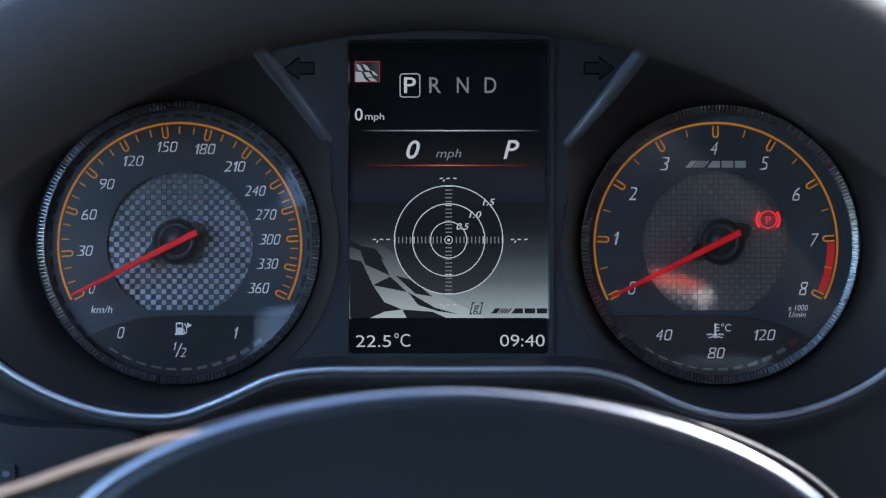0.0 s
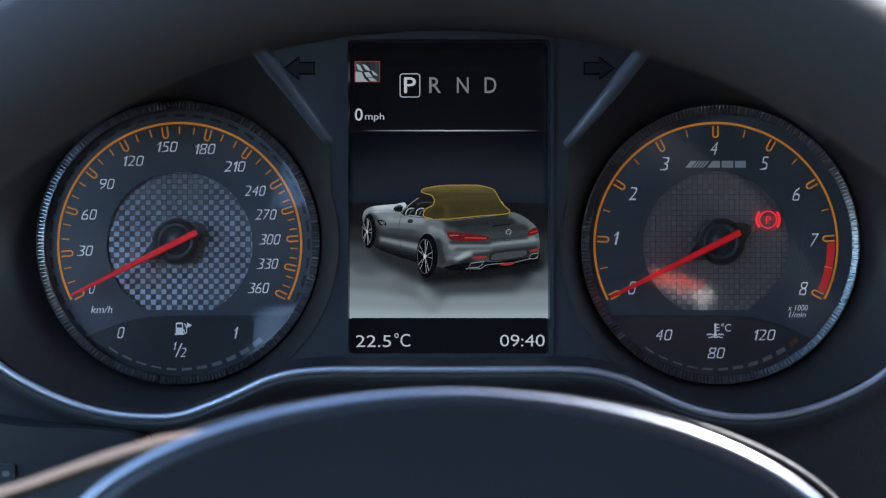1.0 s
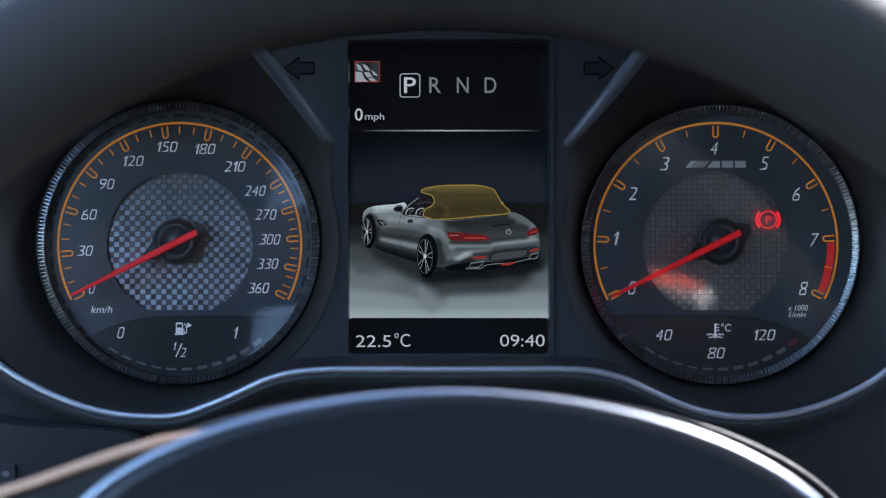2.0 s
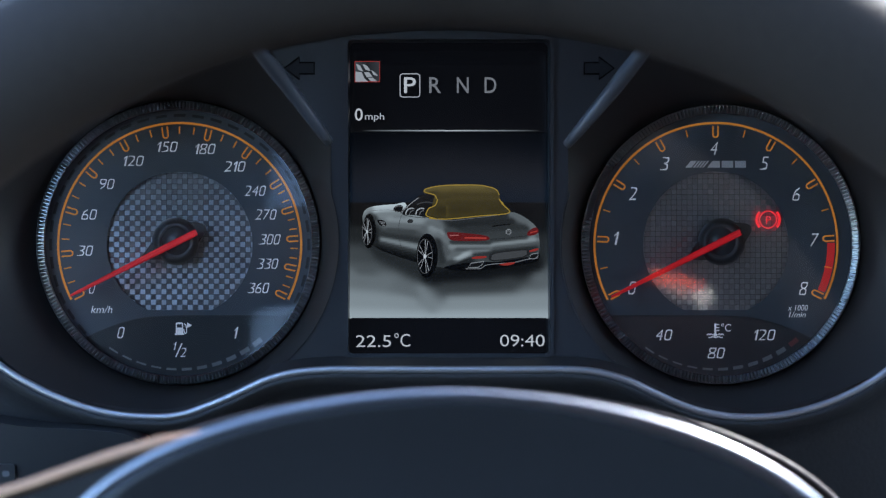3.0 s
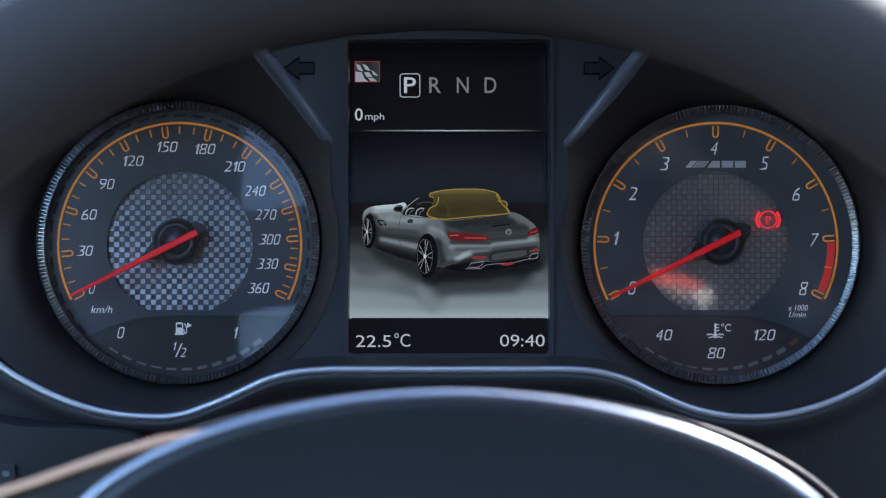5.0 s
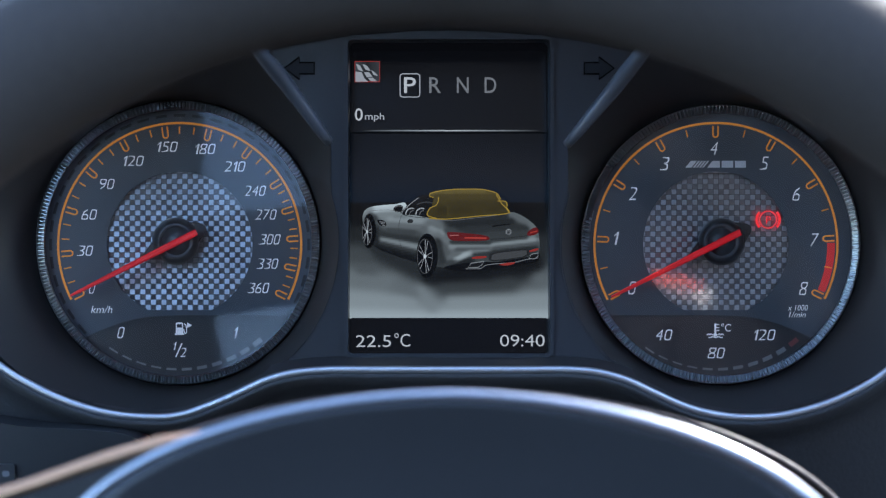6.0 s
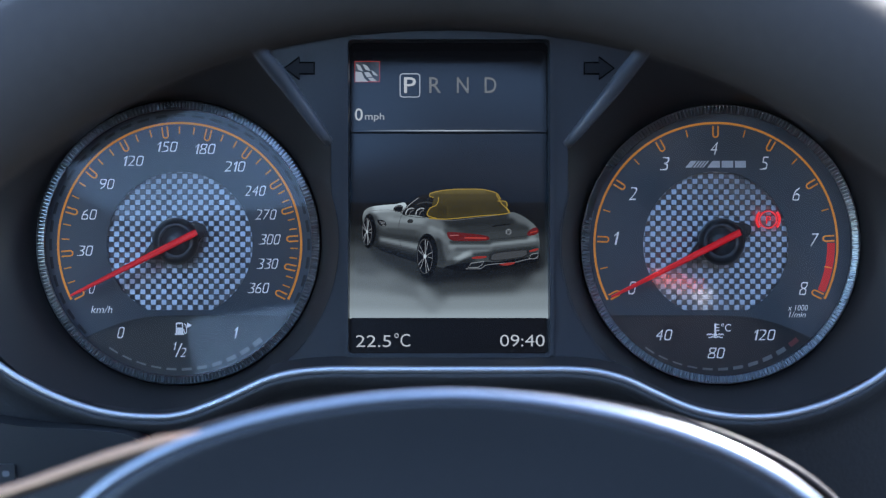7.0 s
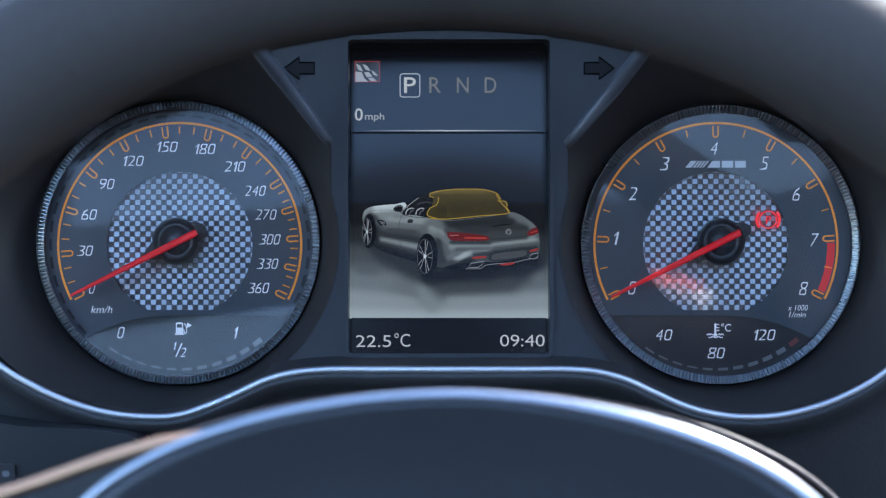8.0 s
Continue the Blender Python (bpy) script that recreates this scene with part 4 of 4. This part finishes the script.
for p, q in zip(rows, rows[1:]):
    for k in range(2):
        lb.faces.new((p[k], q[k], q[k + 1], p[k + 1]))
bmesh.ops.recalc_face_normals(lb, faces=lb.faces)
part("lower_ledge", lb, TUNNEL, housing, "", smooth=True)
sb = bmesh.new()
rows = []
for x, y in low:
    rows.append([sb.verts.new(at(x, y + 3, -0.0335)), sb.verts.new(at(x, y + 14, -0.036)), sb.verts.new(at(x, y + 30, -0.029)), sb.verts.new(at(x, y + 60, -0.025)), sb.verts.new(at(x, 1250, -0.022))])
for p, q in zip(rows, rows[1:]):
    for k in range(4):
        sb.faces.new((p[k], q[k], q[k + 1], p[k + 1]))
bmesh.ops.recalc_face_normals(sb, faces=sb.faces)
part("lower_cowl", sb, LEATHER, housing, "black grained cowl under the trim", smooth=True)
# hood over the cluster
hb = bmesh.new()
rows = []
for i in range(49):
    a = radians(28 + 124 * i / 48)
    rows.append([hb.verts.new(at(794 + rx * math.cos(a), cy - ry * math.sin(a), d)) for rx, ry, cy, d in ((745, 376, 430, -0.0205), (800, 440, 430, -0.045), (830, 505, 430, -0.075), (865, 525, 430, -0.079), (900, 545, 430, -0.06), (960, 590, 430, 0.10))])
for p, q in zip(rows, rows[1:]):
    for k in range(5):
        hb.faces.new((p[k], q[k], q[k + 1], p[k + 1]))
bmesh.ops.recalc_face_normals(hb, faces=hb.faces)
part("hood", hb, LEATHER, housing, "black leather hood over the dials", smooth=True)
bb = slab(grid_outline([(-300, -60), (1868, -60), (1868, 1100), (-300, 1100)], 0.012), 0.004)
part("back_wall", bb, BLACK, housing)

# ---- steering wheel ----
WD = -0.20
wheel = thing("steering_wheel", at(794, 1303, WD), "black leather steering wheel with chrome-edged hub", "steering wheel")
rim = bmesh.new()
n, s_ = 160, 24
mr = 132 * U * (1 + WD / D)
rows = []
for i in range(n):
    a = 2 * math.pi * i / n
    c = at(794 + 1387 * math.cos(a), 1303 - 1387 * math.sin(a), WD)
    e = Vector((math.cos(a), 0, math.sin(a)))
    rows.append([rim.verts.new(c + e * mr * math.cos(2 * math.pi * k / s_) + Vector((0, mr * 0.85 * math.sin(2 * math.pi * k / s_), 0))) for k in range(s_)])
for i in range(n):
    p, q = rows[i], rows[(i + 1) % n]
    for k in range(s_):
        rim.faces.new((p[k], p[(k + 1) % s_], q[(k + 1) % s_], q[k]))
bmesh.ops.recalc_face_normals(rim, faces=rim.faces)
part("rim", rim, RIMLEATHER, wheel, "black leather rim", smooth=True)
HD = WD - 0.01


def hub_edge(a, f=1.0):
    """The hub's outline at an angle in degrees, clockwise from the right; f: a share of its size."""
    c, s = math.cos(radians(a)), math.sin(radians(a))
    if s > 0:
        return 797 + 705 * f * c, 1005 + 560 * f * s
    x = 705 * c
    p = 1.82 if c > 0 else 1.92
    return 797 + x * f, 1005 - 304 * f * (1 - abs(c) ** p) ** (1 / p)


pad = bmesh.new()
rows = []
for f, e in ((1.0, 0.010), (0.99, 0.0), (0.98, -0.001), (0.94, -0.0008), (0.8, 0.0006), (0.5, 0.002), (0.02, 0.0025)):
    rows.append([pad.verts.new(at(*hub_edge(360 * i / 96, f * 0.994), HD) + Vector((0, e, 0))) for i in range(96)])
for p, q in zip(rows, rows[1:]):
    for i in range(96):
        pad.faces.new((p[i], p[(i + 1) % 96], q[(i + 1) % 96], q[i]))
bmesh.ops.recalc_face_normals(pad, faces=pad.faces)
part("hub_pad", pad, PAD, wheel, "domed black hub pad", smooth=True)
arc = [hub_edge(a) for a in np.linspace(150, 390, 120)]
wide = [0.0012 + 0.0003 * min(1, max(0, (x - 350) / 500)) + 0.0007 * min(1, max(0, (x - 900) / 350)) for x, y in arc]
part("hub_trim", sweep([at(x, y, HD) for x, y in arc], wide, 14, 0.8), BRIGHT, wheel, "polished chrome edge of the hub", smooth=True)
for pts, m_ in ((((440, 754), (370, 766), (320, 776), (270, 788), (180, 815), (90, 847), (0, 876), (-200, 930), (-480, 960)), TRIMREFLECT), (((1130, 800), (1270, 838), (1420, 890), (1600, 950), (1800, 990), (2080, 1020)), TRIMSHADED)):
    path = spline(pts, 6, False)
    sp = part("spoke", slab(grid_outline(path + [(path[-1][0], 1250), (path[0][0], 1250)], HD + 0.012), 0.012), PAD, wheel, "black spoke")
    rad = [0.0003 + 0.0014 * min(1, i / 16) for i in range(len(path))]      # tapering under the hub's edge
    part("spoke_edge", sweep([at(x, y, HD + 0.014) for x, y in path], rad, 12, 2.0), m_, sp, "metal spoke edge, brown reflection put into its colour", smooth=True)

# seams across the rim's leather
for deg in (82.6, 97.4, 90.9, 89.1):
    sm = bmesh.new()
    rows = []
    for da in (-0.05, 0.0, 0.05):
        a = radians(deg + da)
        c = at(794 + 1387 * math.cos(a), 1303 - 1387 * math.sin(a), WD)
        e = Vector((math.cos(a), 0, math.sin(a)))
        q = mr * (1.012 if da == 0 else 1.002)
        rows.append([sm.verts.new(c + e * q * math.cos(2 * math.pi * k / s_) + Vector((0, q * 0.85 * math.sin(2 * math.pi * k / s_), 0))) for k in range(s_)])
    for p, q in zip(rows, rows[1:]):
        for k in range(s_):
            sm.faces.new((p[k], p[(k + 1) % s_], q[(k + 1) % s_], q[k]))
    bmesh.ops.recalc_face_normals(sm, faces=sm.faces)
    part("seam", sm, TUNNEL, wheel, "raised leather seam", smooth=True)

# ---- steering column and switch panel behind the wheel ----
column = thing("steering_column", at(797, 1100, -0.10), "brown-black steering column shroud behind the wheel", "steering column")
BROWN = surface("brown_black_leather", (0.06, 0.042, 0.034), 0.5, grain=800, bump=0.3, depth=0.0004)
cb = bmesh.new()
rows = []
for f, d in ((1.0, -0.06), (1.0, -0.118), (0.985, -0.124), (0.95, -0.126)):
    rows.append([cb.verts.new(at(800 + 745 * f * math.cos(radians(t)), 1010 - 322 * f * math.sin(radians(t)), d)) for t in np.linspace(-10, 190, 60)])
for p, q in zip(rows, rows[1:]):
    for k in range(59):
        cb.faces.new((p[k], p[k + 1], q[k + 1], q[k]))
bmesh.ops.recalc_face_normals(cb, faces=cb.faces)
part("shroud", cb, BROWN, column, "", smooth=True)
part("shroud_edge", sweep([at(800 + 735 * math.cos(radians(t)), 1010 - 317 * math.sin(radians(t)), -0.125) for t in np.linspace(0, 180, 60)], 0.0012, 10), BROWN, column, "stitched edge", smooth=True)
switches = thing("switch_panel", at(60, 900, -0.03), "dark slate light switch panel beside the column", "switch panel")
sw = slab(grid_outline(spline([(-140, 757), (60, 757), (190, 764), (240, 776), (250, 800), (235, 900), (215, 1000), (-140, 1000)], 5), -0.045), 0.02)
bmesh.ops.bevel(sw, geom=[e for e in sw.edges if all(abs(v.co.y + 0.045) < 1e-6 for v in e.verts)], offset=0.0012, segments=3, profile=0.5, affect="EDGES")
SWITCH = surface("switch_plastic", (0.011, 0.012, 0.014), 0.5, grain=2500, bump=0.1)
plate = part("plate", sw, SWITCH, switches)
part("button", slab(grid_outline(rounded(-6, 822, 26, 856, 5), -0.0465), 0.002), HUB, plate, "small grey button")
part("button_sign", slab(grid_outline(rounded(4, 834, 16, 844, 3), -0.0468), 0.0005), DULL, plate)

# ---- cabin round the camera ----
I = Matrix.Identity(4)
dash = thing("dashboard", (0.37, 0.25, 0.35), "black leather dashboard under the windscreen", "dashboard", frame_m=I)
block("dash_body", (-0.50, 1.22), (0.02, 0.35), (0.40, 0.80), LEATHER, dash, 0.03)
block("dash_top", (-0.50, 1.22), (0.10, 0.75), (0.84, 0.90), LEATHER, dash, 0.03)
block("knee_panel", (-0.50, 0.22), (0.00, 0.10), (0.40, 0.72), LEATHER, dash, 0.02)
for nm, x0, x1 in (("door_1", -0.62, -0.52), ("door_2", 1.26, 1.36)):
    dr = thing(nm, ((x0 + x1) / 2, -0.4, 0.25), "black leather lined car door with lowered window", "car door", kind="structure", frame_m=I)
    block("door_lining", (x0, x1), (-1.05, 0.35), (0.25, 0.83), LEATHER, dr, 0.02)
    block("arm_rest", (x0 - 0.05 if x0 > 0 else x1 - 0.01, x1 + 0.05 if x0 < 0 else x1), (-0.75, -0.15), (0.55, 0.62), LEATHER, dr, 0.02)
fl = thing("floor", (0.37, -0.5, 0.2), "black carpeted car floor", "floor", kind="structure", frame_m=I)
block("carpet", (-0.62, 1.36), (-1.35, 0.7), (0.20, 0.26), CLOTH, fl, 0.01)
block("centre_tunnel", (0.24, 0.50), (-1.1, 0.1), (0.26, 0.58), LEATHER, fl, 0.04)
bk = thing("rear_bulkhead", (0.37, -1.3, 0.25), "black rear bulkhead of the cabin", "bulkhead", kind="structure", frame_m=I)
block("bulkhead_panel", (-0.62, 1.36), (-1.40, -1.28), (0.25, 0.95), LEATHER, bk, 0.03)


# unseen seats; the high head rest keeps sky out of the display's mirror image
def seat(x, y):
    s = thing("car_seat", (x, y, 0.26), "unseen black suede sports seat, head rest raised to block sky", "car seat", "front seats", frame_m=I)
    block("seat_cushion", (x - 0.25, x + 0.25), (y, y + 0.50), (0.28, 0.46), SUEDE, s, 0.05)
    block("seat_back", (x - 0.18, x + 0.18), (y - 0.14, y), (0.45, 0.98), SUEDE, s, 0.05)
    block("head_rest", (x - 0.14, x + 0.14), (y - 0.13, y - 0.02), (0.99, 1.28), SUEDE, s, 0.04)
    for dx in (-0.25, 0.25):
        block("bolster", (x + dx - 0.05, x + dx + 0.05), (y - 0.06, y + 0.05), (0.47, 0.85), SUEDE, s, 0.04)
    return s


s1 = seat(0.0, -1.02)
copy_thing(s1, pose(0.74, -1.02, 0.26))
ws = thing("windscreen", (0.37, 0.5, 0.88), "raked windscreen in a black frame", "windscreen", kind="structure", frame_m=I)
block("screen_header", (-0.50, 1.24), (-0.12, -0.04), (1.28, 1.33), BLACK, ws, 0.015)
for x in (-0.53, 1.27):
    pb_ = sweep([Vector((x, 0.70, 0.88)), Vector((x * 0.97 + 0.01, 0.30, 1.10)), Vector((x * 0.93 + 0.025, -0.08, 1.30))], 0.03, 10)
    part("pillar", pb_, BLACK, ws, smooth=True)
gr = thing("ground", (0, 0, 0), "grey asphalt ground", "ground", kind="structure", frame_m=I)
gb_ = bmesh.new()
bmesh.ops.create_grid(gb_, x_segments=2, y_segments=2, size=900)
part("asphalt", gb_, ASPHALT, gr)
# the folding cloth roof of the car, unseen, shaped and timed to block the sky
roof = thing("soft_top", (0.37, -1.3, 1.0), "black cloth soft top, folding back", "soft top", frame_m=I)
rb = bmesh.new()
prof = spline([(-0.12, 1.335), (-0.45, 1.365), (-0.80, 1.35), (-1.10, 1.25), (-1.38, 0.97)], 5, False)
rows = []
for y, z in prof:
    wide = 0.42 + 0.36 * min(1, max(0, (-0.52 - y) / 0.2))     # narrow at the front to let sky onto the speedometer's weave
    rows.append([rb.verts.new((0.37 + wide * s, y, z - 0.10 * abs(s) ** 4)) for s in np.linspace(-1, 1, 21)])
for p, q in zip(rows, rows[1:]):
    for k in range(20):
        rb.faces.new((p[k], p[k + 1], q[k + 1], q[k]))
got = bmesh.ops.extrude_face_region(rb, geom=rb.faces[:])
for g in got["geom"]:
    if isinstance(g, bmesh.types.BMVert):
        g.co.z += 0.02
bmesh.ops.recalc_face_normals(rb, faces=rb.faces)
part("cloth", rb, CLOTH, roof, smooth=True)

# a made-up glow behind the seats for the mirror image in the rev counter
def mirror_glow(x, y, z):
    t = thing("mirror_glow", (x, y, 0.94), "made-up red and white glow for the mirror image in the rev counter", "lamp", frame_m=I)
    part("stalk", sweep([Vector((x, y - 0.10, 0.94)), Vector((x, y - 0.07, 0.985)), Vector((x, y - 0.006, z))], 0.008, 10), BLACK, t, smooth=True)
    def lens(name, dx, dy, dz, rx, rz, turn, m_, lab):
        bm = bmesh.new()
        bmesh.ops.create_uvsphere(bm, u_segments=20, v_segments=10, radius=1)
        spin = Matrix.Rotation(radians(turn), 4, "Y")
        for v in bm.verts:
            v.co = spin @ Vector((v.co.x * rx, v.co.y * 0.008, v.co.z * rz)) + Vector((x + dx, y + dy, z + dz))
        part(name, bm, m_, t, lab, smooth=True)
    lens("housing", -0.004, 0.0, 0.003, 0.036, 0.016, 14, BLACK, "")
    lens("red_glow", -0.006, 0.008, 0.0105, 0.031, 0.0040, 14, GLOWRED, "red glowing drop")
    lens("pale_glow", -0.002, 0.008, -0.002, 0.027, 0.0044, 24, GLOWPALE, "dim white glowing drop")
    lens("white_glow", 0.021, 0.010, -0.006, 0.0095, 0.0080, 0, GLOWWHITE, "bright white glowing drop")


GLOWRED = glow("added_glow_red", (1.0, 0.10, 0.04), 25.0)
GLOWPALE = glow("added_glow_pale", (0.8, 0.72, 0.62), 7.0)
GLOWWHITE = glow("added_glow_white", (1.0, 0.92, 0.82), 19.0)
mirror_glow(0.252, -1.205, 1.016)


def motions():
    """All that moves: the display's pages and picture, and the car's own roof."""
    h = at(0, 233, dG).z - at(0, 566, dG).z
    up = pose(0, h * math.tan(radians(6.3)), h)      # scrolled up behind the header
    walk(gpage, [(0.0, pose(0, 0, 0)), (0.4, pose(0, 0, 0)), (0.4667, up), (8.0, up)])
    k = U
    def slide(piece, first, second):
        """A piece of the picture's roof in its three places: closed, half folded, folded."""
        walk(piece, [(0.0, pose(0, 0, 0)), (2.2, pose(0, 0, 0)), (2.3, pose(first[0] * k, 0, -first[1] * k)), (3.6, pose(first[0] * k, 0, -first[1] * k)),
                     (3.7, pose(second[0] * k, 0, -second[1] * k)), (8.0, pose(second[0] * k, 0, -second[1] * k))])
    slide(front_roof, (5, -0.5), (14, 7))
    slide(middle_roof, (4, -0.2), (6, 7))
    slide(side_roof, (5, -0.5), (7, -1))
    slide(rear_roof, (-0.5, 0), (-1, 0))
    slide(rear_fold, (0, 0), (6.5, -0.5))
    def top(t, dy, dz, rx):
        return (t, pose(0.37, -1.3 + dy, 1.0 + dz, rx))
    walk(roof, [top(0, 0, 0, 6), top(2.0, 0, 0, 12), top(4.7, 0, 0, 32), top(5.8, 0, 0, 78), top(6.4, 0, 0, 100), top(7.0, 0, 0, 118), top(8.0, 0, 0, 146)])


motions()
